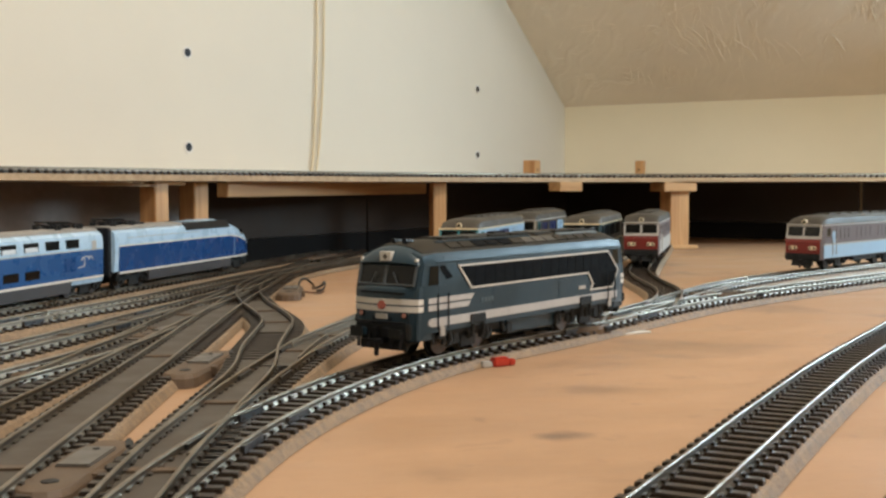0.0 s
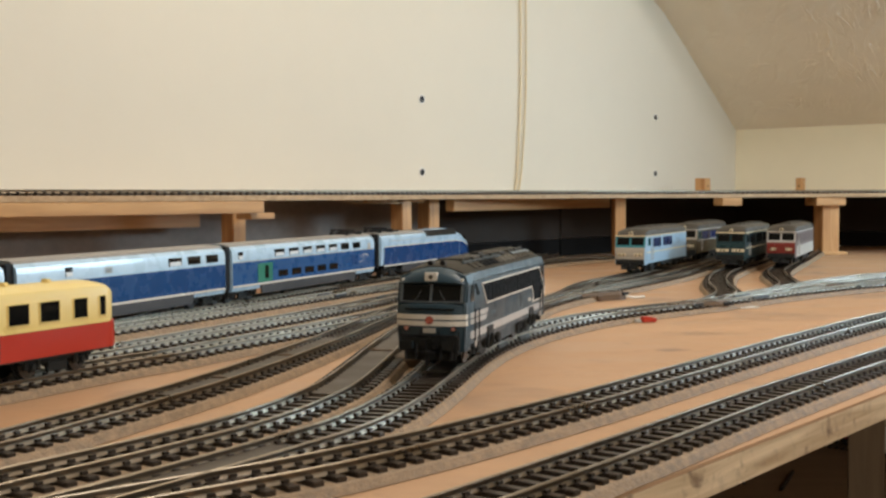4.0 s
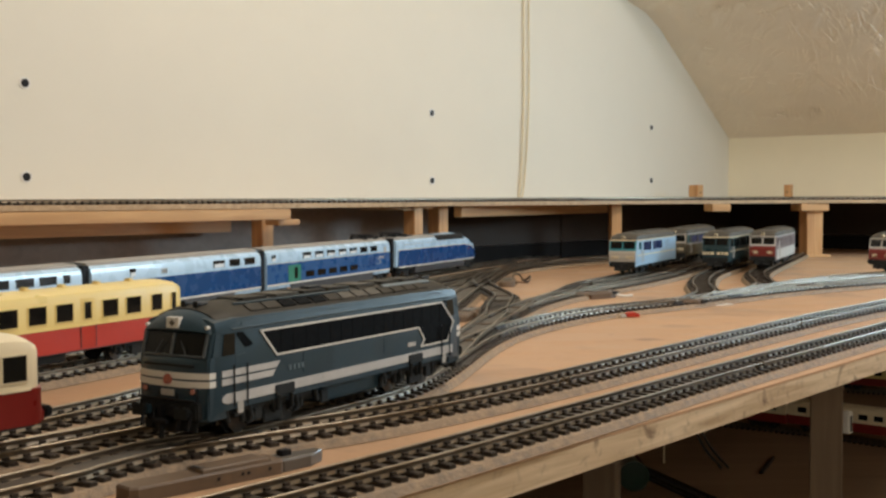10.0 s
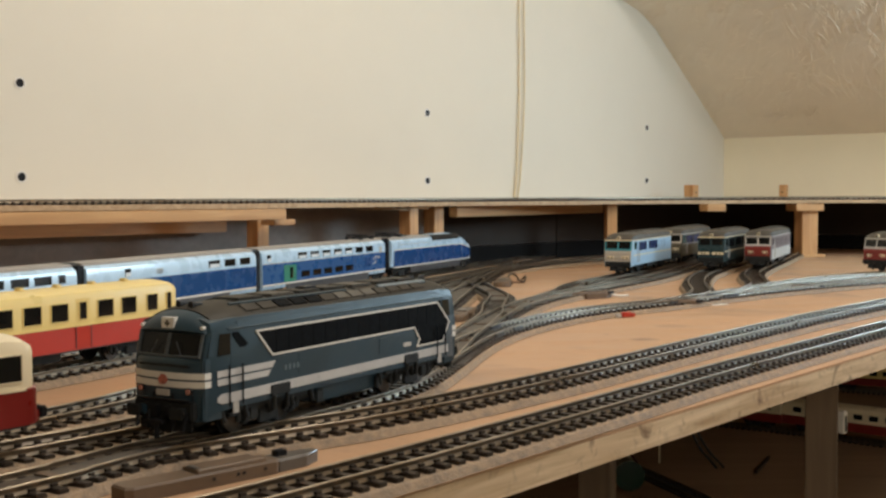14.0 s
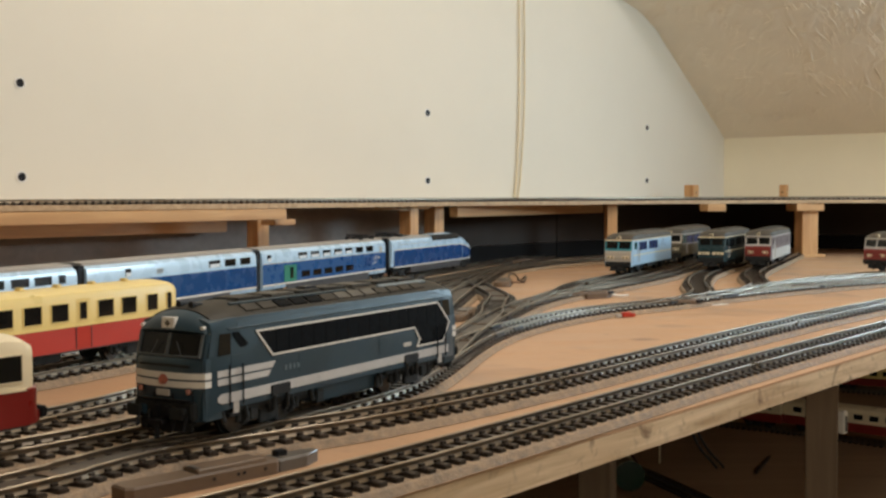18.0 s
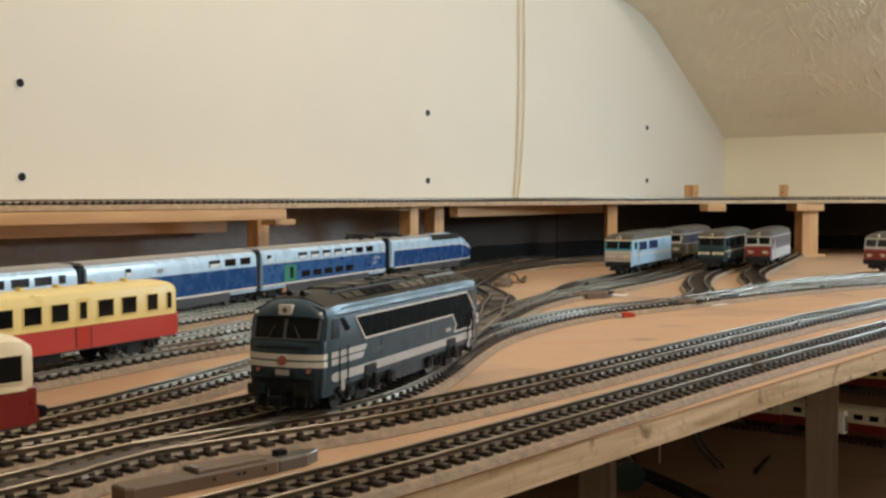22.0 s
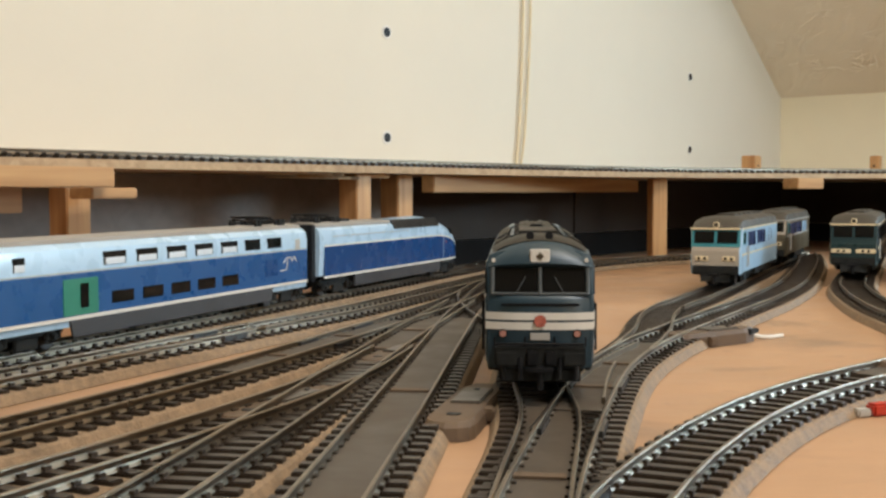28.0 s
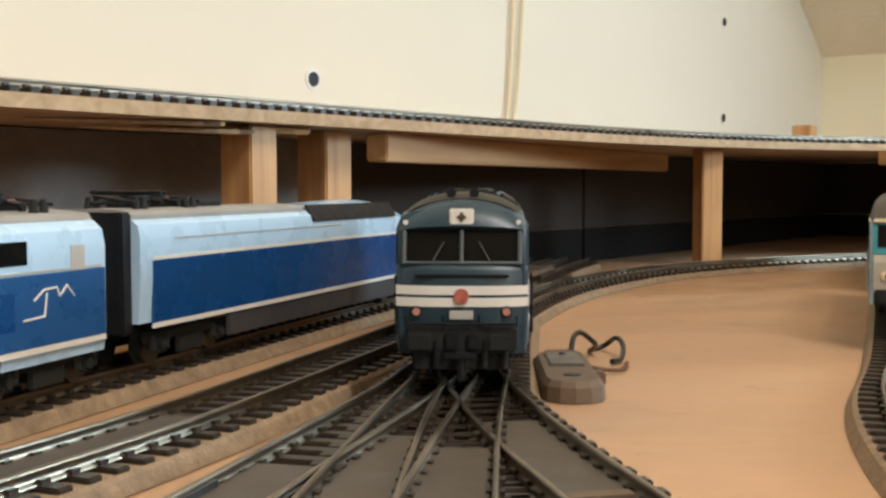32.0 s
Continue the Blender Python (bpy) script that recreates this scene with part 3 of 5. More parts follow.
# two ivory cables hanging down the long wall
CORD = ((0.0, 0.096), (0.004, 0.12), (0.007, 0.15), (0.010, 0.19), (0.0125, 0.24), (0.013, 0.30), (0.012, 0.40), (0.01, 0.7), (0.01, 1.6))
for shift, bend, r in ((0.0, 1.0, 0.0016), (0.0085, 1.35, 0.0014)):
    cu = bpy.data.curves.new("hanging_cable", "CURVE")
    cu.dimensions, cu.bevel_depth, cu.bevel_resolution = "3D", r, 3
    sp = cu.splines.new("BEZIER")
    sp.bezier_points.add(len(CORD) - 1)
    for bp, (u, z) in zip(sp.bezier_points, CORD):
        bp.co = W0 + WD * (0.195 + u * bend + shift) + WN * 0.003 + Vector((0, 0, z))
        bp.handle_left_type = bp.handle_right_type = "AUTO"
    cu.materials.append(CABLE)
    tagged(new("hanging_cable", cu), "ivory electric cable hanging down the wall", "cable", "wall cables")

# ---- tracks ----
TRACKS = {
    "T1": [(-0.4264, -0.0847), (-0.2564, 0.1103), (-0.0394, 0.3663), (-0.0034, 0.4093), (0.0676, 0.4993), (0.1366, 0.5893), (0.2316, 0.7073), (0.3236, 0.8203), (0.5936, 1.1453), (0.9436, 1.5653)],
    "T2": [(-0.1103, 0.4075), (-0.086, 0.4285), (-0.060, 0.450), (-0.035, 0.4715), (0.004, 0.513), (0.057, 0.577), (0.108, 0.644), (0.164, 0.718), (0.236, 0.812), (0.32, 0.915), (0.6, 1.24), (0.95, 1.64)],
    "A": [(-0.40, 0.0), (-0.27, 0.175), (-0.1392, 0.3573), (-0.1243, 0.3820), (-0.1095, 0.4068), (-0.0860, 0.4405), (-0.0694, 0.4659), (-0.0520, 0.4940), (-0.0312, 0.5315), (-0.0151, 0.5804), (-0.0029, 0.6348), (0.0075, 0.6846), (0.0198, 0.7351), (0.0370, 0.7863), (0.0630, 0.8416), (0.0947, 0.8938), (0.1279, 0.9350), (0.1603, 0.9667), (0.1979, 1.0021), (0.2361, 1.0409), (0.2792, 1.0848), (0.3241, 1.1278), (0.3701, 1.1659), (0.4190, 1.2020), (0.6000, 1.3300), (0.85, 1.5)],
    "B": [(-0.0029, 0.6348), (0.0050, 0.6899), (0.0117, 0.7399), (0.0241, 0.8150), (0.0365, 0.8901), (0.0405, 0.9559), (0.0462, 1.0103), (0.0506, 1.0599), (0.0462, 1.1100), (0.0401, 1.1554), (0.0361, 1.2006), (0.0344, 1.2449), (0.0366, 1.2943), (0.0449, 1.3495), (0.0603, 1.4049), (0.0826, 1.4702), (0.1145, 1.5403), (0.1597, 1.6103), (0.2148, 1.6702), (0.3000, 1.7300), (0.42, 1.79)],
    "T3": [(-0.42, 0.1), (-0.25, 0.3), (-0.146, 0.424), (-0.121, 0.458), (-0.092, 0.5), (-0.0685, 0.54), (-0.051, 0.587), (-0.0405, 0.635), (-0.0275, 0.752), (-0.0165, 0.84), (-0.007, 0.912), (0.009, 1.044), (0.024, 1.165), (0.037, 1.25), (0.052, 1.35), (0.075, 1.48), (0.11, 1.62), (0.16, 1.75)],
    "T4": [(-0.44, 0.03), (-0.28, 0.27), (-0.163, 0.478), (-0.136, 0.536), (-0.119, 0.580), (-0.103, 0.626), (-0.086, 0.686), (-0.063, 0.785), (-0.036, 0.92), (-0.012, 1.05), (0.010, 1.16), (0.028, 1.245)],
    "T5": [(-0.46, 0.12), (-0.3, 0.42), (-0.235, 0.548), (-0.1667, 0.6825), (-0.1437, 0.7187), (-0.125, 0.756), (-0.0933, 0.816), (-0.055, 0.895), (-0.028, 0.965), (-0.01, 1.04)],
    "T6": [(-0.52, 0.03), (-0.33, 0.42), (-0.205, 0.6825), (-0.156, 0.79), (-0.1366, 0.832), (-0.1033, 0.903), (-0.072, 0.975), (-0.044, 1.05), (-0.012, 1.14), (0.02, 1.235), (0.045, 1.34)],
    "T7": [(-0.56, 0.08), (-0.4, 0.42), (-0.28, 0.68), (-0.182, 0.891), (-0.1605, 0.939), (-0.1232, 1.02), (-0.08, 1.11), (-0.04, 1.19), (-0.004, 1.28), (0.03, 1.37), (0.07, 1.47), (0.12, 1.6)],
    "T8": [(-0.62, 0.0), (-0.42, 0.40), (-0.257, 0.788), (-0.175, 0.998), (-0.075, 1.253), (-0.022, 1.385), (0.0262, 1.5), (0.075, 1.62), (0.135, 1.75)],
    "M2": [(0.011, 0.74), (0.026, 0.815), (0.046, 0.90), (0.070, 0.985), (0.098, 1.053), (0.131, 1.115), (0.170, 1.185), (0.215, 1.265), (0.267, 1.37), (0.32, 1.50), (0.38, 1.66), (0.42, 1.78)],
    "W1": [(0.085, 1.025), (0.108, 1.09), (0.125, 1.155), (0.145, 1.21), (0.185, 1.29), (0.293, 1.522), (0.40, 1.75)],
    "D1": [(0.215, 1.022), (0.245, 1.10), (0.262, 1.20), (0.290, 1.31), (0.325, 1.406), (0.428, 1.64), (0.5, 1.80)],
    "R1": [(0.279, 1.085), (0.325, 1.19), (0.352, 1.32), (0.388, 1.432), (0.508, 1.722), (0.56, 1.85)],
    "X1": [(0.236, 1.041), (0.31, 1.14), (0.385, 1.235), (0.46, 1.305), (0.51, 1.345), (0.66, 1.45), (0.85, 1.56)],
}
sleeper_me = bpy.data.meshes.new("sleeper")
sb = bmesh.new()
add_box(sb, (0, 0, 0.0039), (0.0040, 0.029, 0.0022), 0.0003)
for yy in (-0.00825, 0.00825):
    for side in (-1, 1):
        add_box(sb, (0, yy + side * 0.0011, 0.0054), (0.0023, 0.0011, 0.0013))
sb.to_mesh(sleeper_me)
sb.free()
sleeper_me.materials.append(SLEEPER)


def track(key, pts, lift, bed=True, z0=0.0, pitch=0.0080):
    line = smooth_line(pts, 0.006)
    tk = empty("model_track", pose(0, 0, z0), "model railway track with silver rails on a grey roadbed", "track", "tracks")
    if bed:
        part("roadbed", sweep(line, [(-0.0176, 0.0003), (-0.0158, 0.0028 + lift), (-0.0148, 0.0034 + lift), (0.0148, 0.0034 + lift), (0.0158, 0.0028 + lift), (0.0176, 0.0003)]), BED, tk, "grey foam roadbed")
    for side in (-1, 1):
        prof = [(side * 0.00825 + a, 0.0046 + b + 0.3 * lift) for a, b in ((-0.0010, 0), (-0.0010, 0.0005), (-0.0003, 0.0009), (-0.0003, 0.0021), (-0.0006, 0.0025), (-0.0006, 0.0030), (-0.0004, 0.0033), (0, 0.0034), (0.0004, 0.0033), (0.0006, 0.0030), (0.0006, 0.0025), (0.0003, 0.0021), (0.0003, 0.0009), (0.0010, 0.0005), (0.0010, 0))]
        part("rail", sweep(line, prof), RAIL, tk, smooth=1.1)
    even = smooth_line(pts, pitch)
    d = np.gradient(even, axis=0)
    ang = np.arctan2(d[:, 1], d[:, 0])
    for (x, y), a in zip(even, ang):
        s = new("sleeper", sleeper_me)
        s.parent = tk
        s.matrix_basis = Matrix.Translation((x, y, 0)) @ Matrix.Rotation(a, 4, "Z")
    return tk


for n, (key, pts) in enumerate(TRACKS.items()):
    track(key, pts, 0.00006 * n)
front = smooth_line(SHELF_FRONT, 0.01)
dd = np.gradient(front, axis=0)
dd /= np.hypot(*dd.T)[:, None]
track("shelf", (front + np.c_[-dd[:, 1], dd[:, 0]] * 0.0155)[::6], 0, bed=False, z0=SHELF_Z - 0.0028)

# ---- rolling stock, drawn in millimetres: x ahead, y to the left, z up from the rail's top ----


def section(x, w, zb, zs, zt, n=8, shoulder=0.55, tumble=0.0):
    """A ring across a coach: bottom, sides, rounded roof. w: half width."""
    pts = [(x, -w + tumble, zb), (x, -w, zb + (zs - zb) * 0.45), (x, -w, zs)]
    for i in range(1, n):
        a = math.pi * i / n
        pts.append((x, -w * math.cos(a) * (1 if abs(math.cos(a)) < 0.99 else 1), zs + (zt - zs) * math.sin(a) ** shoulder))
    pts += [(x, w, zs), (x, w, zb + (zs - zb) * 0.45), (x, w - tumble, zb)]
    return pts


def wheelset(parent, x, r, y=8.0):
    for side in (-1, 1):
        bm = bmesh.new()
        add_rod(bm, (x, side * (y - 1.3), r), (x, side * (y + 1.2), r), r, 20, MM)
        add_rod(bm, (x, side * (y - 1.9), r), (x, side * (y - 1.2), r), r + 0.9, 20, MM)
        w = part("wheel", bm, GRIME, parent, smooth=False)
        rim = rod((x, side * (y + 1.1), r), (x, side * (y + 1.35), r), r, 20, MM)
        part("tyre", rim, STEEL, w, "worn bright steel tyre")


def bogie(parent, x, wheelbase, r=6.0, y=11.0, axles=2, length=None):
    """A bogie: side frames with axle boxes and springs, and its wheels."""
    length = length or wheelbase + 14
    b = part("bogie", box((x, 0, r + 1.5), (length * 0.6, 2 * y - 8, 4), 0.4, k=MM), GRIME, parent, "dark grimy bogie")
    for side in (-1, 1):
        bm = bmesh.new()
        add_box(bm, (x, side * y, r + 2.6), (length, 1.6, 3.0), 0.4, k=MM)
        add_box(bm, (x, side * (y + 0.6), r - 1.0), (wheelbase * 0.42, 1.8, 5.0), 0.5, k=MM)
        for a in range(axles):
            ax = x + wheelbase * (a / (axles - 1) - 0.5)
            add_box(bm, (ax, side * (y + 0.7), r), (4.4, 2.2, 4.6), 0.6, k=MM)
            add_rod(bm, (ax, side * (y + 1.6), r), (ax, side * (y + 2.6), r), 1.4, 10, MM)
            for o in (-3.6, 3.6):
                add_rod(bm, (ax + o, side * (y + 0.8), r - 1), (ax + o, side * (y + 0.8), r + 3.2), 1.1, 8, MM)
        part("side_frame", bm, GRIME, b)
    for a in range(axles):
        wheelset(b, x + wheelbase * (a / (axles - 1) - 0.5), r)
    return b


def buffers(parent, x, sgn, z=12.3, y=10.2):
    for side in (-1, 1):
        bm = bmesh.new()
        add_rod(bm, (x, side * y, z), (x + sgn * 3.5, side * y, z), 1.5, 12, MM)
        add_rod(bm, (x + sgn * 3.5, side * y, z), (x + sgn * 5, side * y, z), 1.0, 10, MM)
        add_box(bm, (x + sgn * 5.4, side * y, z), (0.9, 6.4, 4.4), 0.4, k=MM)
        part("buffer", bm, GRIME, parent)


def coupling(parent, x, sgn):
    bm = bmesh.new()
    add_box(bm, (x + sgn * 2, 0, 8.5), (7, 3, 2), 0.4, k=MM)
    add_box(bm, (x + sgn * 6, 0, 8.8), (1.4, 8, 1.6), 0.3, k=MM)
    add_rod(bm, (x + sgn * 5, 0, 2.6), (x + sgn * 5, 0, 9), 1.0, 8, MM)
    part("coupler", bm, BLACK, parent, "black hook coupler")


def border(parent, name, pts, y, w, material, t=0.35):
    """A painted line along a chain of side points."""
    for s in (-1, 1):
        bm = bmesh.new()
        for (x0, z0), (x1, z1) in zip(pts, pts[1:]):
            d = Vector((x1 - x0, 0, z1 - z0)).normalized()
            nrm = Vector((-d.z, 0, d.x)) * (w / 2)
            e = d * (w / 2)
            q = [Vector((x0, 0, z0)) - e + nrm, Vector((x1, 0, z1)) + e + nrm, Vector((x1, 0, z1)) + e - nrm, Vector((x0, 0, z0)) - e - nrm]
            lo = [bm.verts.new((v + Vector((0, s * (y - 0.2), 0))) * MM) for v in q]
            hi = [bm.verts.new((v + Vector((0, s * (y + t), 0))) * MM) for v in q]
            bm.faces.new(lo)
            bm.faces.new(hi)
            for i in range(4):
                j = (i + 1) % 4
                bm.faces.new((lo[i], lo[j], hi[j], hi[i]))
        part(name, bm, material, parent)


def diesel(m):
    """A four-axle diesel locomotive in slate blue with white bands and a black grille field."""
    t = empty("diesel_locomotive", m, "slate-blue model diesel locomotive with white bands and black grilles", "locomotive")
    W = 17.0
    hull = [section(-90.5, 16.0, 9, 30, 30.6), section(-88.0, 16.4, 9, 39.6, 40.2), section(-86.5, W, 11, 40.2, 45.6), section(-76, W, 11.5, 40.2, 47.2),
            section(76, W, 11.5, 40.2, 47.2), section(86.5, W, 11, 40.2, 45.6), section(88.0, 16.4, 9, 39.6, 40.2), section(90.5, 16.0, 9, 30, 30.6)]
    part("body", loft(hull, MM), BLUE, t, smooth=True)

    def arch(w, zt, a0=0.0, z0=39.6, n=16):
        """Half an oval across the body, from flank to flank."""
        turns = [a0 + (math.pi - 2 * a0) * i / n for i in range(n + 1)]
        return [(-w * math.cos(a), z0 + (zt - z0) * math.sin(a) ** 0.9) for a in turns]
    part("roof_shell", loft([[(x, y, z) for y, z in arch(17.1, 49.4)] for x in (-72.5, 72.5)], MM), BLUE, t, "slate-blue lower roof curve", smooth=True)
    # noses below the windscreens, curved in plan
    for s in (-1, 1):
        def ring(z, x, w, n=10):
            return [(s * (x - 3.2 * abs(2 * i / n - 1) ** 3), w * (2 * i / n - 1), z) for i in range(n + 1)] + [(s * 80, w, z), (s * 80, -w, z)]
        part("nose", loft([ring(8.5, 92.6, 16.2), ring(20, 93.2, 16.6), ring(29.6, 93.0, 16.8), ring(30.8, 92.4, 16.7), ring(31.5, 91.2, 16.2)], MM), BLUE, t, smooth=True)
        shell = [[(s * (x - 2.6 * (y / 17.0) ** 2), y, z) for y, z in arch(w, zt)] for x, w, zt in ((91.0, 15.6, 40.9), (90.5, 16.0, 42.4), (89.5, 16.3, 44.2), (87.6, 16.6, 46.0), (84.6, 16.8, 47.5), (79.5, 17.0, 48.6), (72, 17.1, 49.3))]
        part("cab_roof", loft(shell, MM), BLUE, t, "slate-blue domed cab roof", smooth=True)
        # white bands round the nose
        for z0, z1 in ((20.6, 22.9), (23.6, 25.9)):
            def band(z, x=93.35, w=16.85, n=12):
                return [(s * (x - 3.2 * abs(2 * i / n - 1) ** 3), w * (2 * i / n - 1), z) for i in range(n + 1)] + [(s * 82, w, z), (s * 82, -w, z)]
            part("front_band", loft([band(z0), band(z1)], MM), WHITE, t, "off-white painted band", smooth=True)
        # windscreens in a dark frame, two panes and a pillar
        for y0, y1 in ((-14.0, -0.9), (0.9, 14.0)):
            pane = [[(s * (91.6 - 1.0 * abs(y) / 14), y, 31.9), (s * (89.2 - 1.0 * abs(y) / 14), y, 39.4), (s * (85.5), y, 39.4), (s * 87.5, y, 31.9)] for y in (y0, (y0 + y1) / 2, y1)]
            part("windscreen", loft(pane, MM), GLASS, t, "dark glass windscreen")
        fr = bmesh.new()
        for y in (-14.7, 0.0, 14.7):
            add_rod(fr, (s * (91.9 - abs(y) * 0.07), y, 31.4), (s * (89.4 - abs(y) * 0.07), y, 39.8), 0.6, 8, MM)
        add_rod(fr, (s * 91.0, -14.7, 31.6), (s * 91.9, 0, 31.6), 0.45, 8, MM)
        add_rod(fr, (s * 91.9, 0, 31.6), (s * 91.0, 14.7, 31.6), 0.45, 8, MM)
        part("window_frame", fr, FRAMEGREY, t, "light grey window frame")
        # head code box, lamps, badge, plate
        part("headcode_box", box((s * 89.4, 0, 43.2), (3.0, 6.2, 4.2), 0.3, k=MM), WHITE, t, "white headcode lamp box")
        lens = bmesh.new()
        add_rod(lens, (s * 90.7, 0, 43.2), (s * 91.15, 0, 43.2), 0.85, 12, MM)
        add_box(lens, (s * 90.95, 0, 43.2), (0.3, 2.4, 0.6), k=MM)
        add_box(lens, (s * 90.95, 0, 43.2), (0.34, 0.6, 2.4), k=MM)
        part("headcode_lens", lens, OLIVE, t, "brown cross-shaped lamp opening")
        # handrail ledge and wipers under the windscreens
        for y in (-7.4, 7.4):
            part("wiper", rod((s * 92.0, y, 31.8), (s * 91.2, y * 0.6, 37.0), 0.16, 6, MM), FRAMEGREY, t)
        part("nose_rail", box((s * 92.9, 0, 28.4), (0.9, 24, 0.8), 0.2, k=MM), BLACK, t, "dark handrail below the windscreens")
        part("side_pillar", side_plate([(s * 88.6, 31.4), (s * 85.6, 31.4), (s * 84.4, 39.8), (s * 86.8, 39.8)], -17.05, 17.05, MM), BLUE, t)
        part("badge", rod((s * 93.0, 0, 23.2), (s * 93.9, 0, 23.4), 1.9, 18, MM), BADGE, t, "round red badge")
        part("number_plate", box((s * 93.6, 0, 18.6), (0.8, 6.0, 2.2), 0.1, k=MM), LIGHTGREY, t, "small grey plate")
        for y in (-11.4, 11.4):
            lamp = part("tail_lamp", rod((s * 91, y, 19.4), (s * 92.8, y, 19.4), 1.4, 14, MM), GRIME, t, "round lamp with a rosy lens")
            part("lens", rod((s * 92.9, y, 19.4), (s * 93.3, y, 19.4), 1.0, 12, MM), LENS, lamp)
        part("marker_lamp", rod((s * 86, 14.4, 41.8), (s * 89.0, 14.4, 41.8), 0.65, 8, MM), WHITE, t)
        part("marker_lamp", rod((s * 86, -14.4, 41.8), (s * 89.0, -14.4, 41.8), 0.65, 8, MM), WHITE, t)
        part("buffer_beam", box((s * 92.2, 0, 12.4), (3.5, 28, 6.6), 0.6, k=MM), GRIME, t, "grimy dark buffer beam")
        for y, h in ((-9.0, 3.4), (-2.6, 4.6), (3.0, 4.2), (9.0, 3.4)):
            part("equipment_box", box((s * 94.4, y, 12.0), (1.6, 3.0, h), 0.4, k=MM), BLACK if abs(y) < 5 else BLUE, t)
        part("beam_rail", rod((s * 94.6, -13.5, 16.4), (s * 94.6, 13.5, 16.4), 0.4, 6, MM), BLACK, t)
        part("snow_guard", box((s * 92.0, 0, 6.4), (1.0, 25, 3.6), 0.3, k=MM), GRIME, t)
        part("skirt", box((s * 88.5, 0, 8.6), (6, 26, 3.5), 0.6, k=MM), GRIME, t)
        buffers(t, s * 92.5, s)
        coupling(t, s * 92, s)
        for y in (-11.5, -6.2, 6.2, 11.5):
            part("air_hose", rod((s * 94, y, 12), (s * 95.4, y * 0.95, 5.6), 0.7, 6, MM), BLACK, t)
        for y in (-14, -4.5, 4.5, 14):
            part("handrail", rod((s * 93.4, y, 15.5), (s * 93.4, y, 18.5), 0.3, 6, MM), BLACK, t)
    for sd in (-1, 1):
        for s in (-1, 1):
            part("cab_window", side_plate([(s * 83.8, 31.4), (s * 76.8, 31.4), (s * 76.8, 39.2), (s * 82.6, 39.2)], sd * 16.8, sd * 17.25, MM), GLASS, t)
            part("cab_vent", side_plate([(s * 75.6, 39.2), (s * 72.4, 39.2), (s * 66.6, 34.2), (s * 68.6, 33.4), (s * 71.0, 33.4), (s * 75.6, 38.2)], sd * 16.8, sd * 17.2, MM), MESHBLACK, t)
            part("cab_door", side_plate([(s * 76.4, 11.8), (s * 70.5, 11.8), (s * 70.5, 31), (s * 76.4, 31)], sd * 16.8, sd * 17.12, MM), BLUE, t)
            for x in (78.2, 70.8):
                part("door_rail", rod((s * x, sd * 18.0, 12.5), (s * x, sd * 18.0, 27.5), 0.35, 6, MM), BLACK, t)
            part("step", box((s * 74.5, sd * 16.2, 9.0), (5.5, 2, 1.2), 0.2, k=MM), GRIME, t)
            # white flashes behind the cab
            for z0, z1 in ((20.6, 22.9), (23.6, 25.9)) if s > 0 else ():
                o = (z0 - 20.6) * 0.9
                part("side_flash", side_plate([(s * 84, z0), (s * (55.5 - o), z0), (s * (53.5 - o), z1), (s * 84, z1)], sd * 16.9, sd * 17.35, MM), STRIPE, t)
            part("plate", box((s * 74, sd * 17.1, 11.6), (3.2, 0.5, 4.2), 0.1, k=MM), LIGHTGREY, t)
        part("sill_stripe", side_plate([(-82, 13.8), (81.5, 13.8), (84, 14.8), (84, 16.2), (82, 17.4), (-82, 17.4)], sd * 16.9, sd * 17.3, MM), STRIPE, t, "long off-white stripe")
        grille = [(62, 38.4), (-72, 38.4), (-83, 28.4), (-77, 19.6), (-53.5, 19.6), (-56, 22.6), (-51, 28.4), (52.5, 28.4)]
        part("grille", side_plate(grille, sd * 16.8, sd * 17.22, MM), MESHBLACK, t, "black grille field")
        for x in range(-70, 54, 8):
            part("grille_bar", box((x, sd * 17.2, 33.4), (0.3, 0.2, 9.4), 0, k=MM), MESHBLACK, t)
        for x in (48, -48):
            bracket = part("damper_bracket", box((x, sd * 17.35, 14.6), (12.0, 1.0, 4.4), 0.4, k=MM), GRIME, t, "dark damper bracket over the stripe")
            for dx in (-3.8, 3.8):
                part("damper", rod((x + dx, sd * 17.5, 12.6), (x + dx * 1.1, sd * 17.2, 7.0), 0.9, 8, MM), GRIME, bracket)
        for x in (62, -62, 20, -24):
            part("brake_gear", box((x, sd * 14.8, 7.4), (5.0, 2.0, 5.2), 0.5, k=MM), GRIME, t)
        part("hatch", box((-30, sd * 16.95, 23.0), (16, 0.35, 6.5), 0.1, k=MM), BLUE, t)
        part("hatch", box((30, sd * 17.0, 23.5), (12, 0.35, 8), 0.1, k=MM), BLUE, t)
        for i in range(4):
            part("plate_bar", box((36.5 + 2.6 * i, sd * 17.1, 22.4), (1.1, 0.3, 1.9), 0, k=MM), LEDGE, t)
        part("number_bar", box((-45, sd * 17.1, 21.4), (6.5, 0.3, 1.8), 0, k=MM), LIGHTGREY, t)
        part("gutter", rod((-78, sd * 16.9, 40.4), (78, sd * 16.9, 40.4), 0.45, 6, MM), BLUE, t)
    border(t, "grille_line", grille + [grille[0]], 17.0, 0.75, WHITE)
    # roof: raised deck, hatches, louvred fans and exhaust
    part("roof_deck", loft([[(x, y, z) for y, z in arch(w, zt, 0.42)] for x, w, zt in ((-84, 16.7, 47.9), (-79.5, 17.1, 48.9), (-72, 17.35, 49.6), (72, 17.35, 49.6), (79.5, 17.1, 48.9), (84, 16.7, 47.9))], MM), ROOF, t, "dusty olive-grey domed roof", smooth=True)
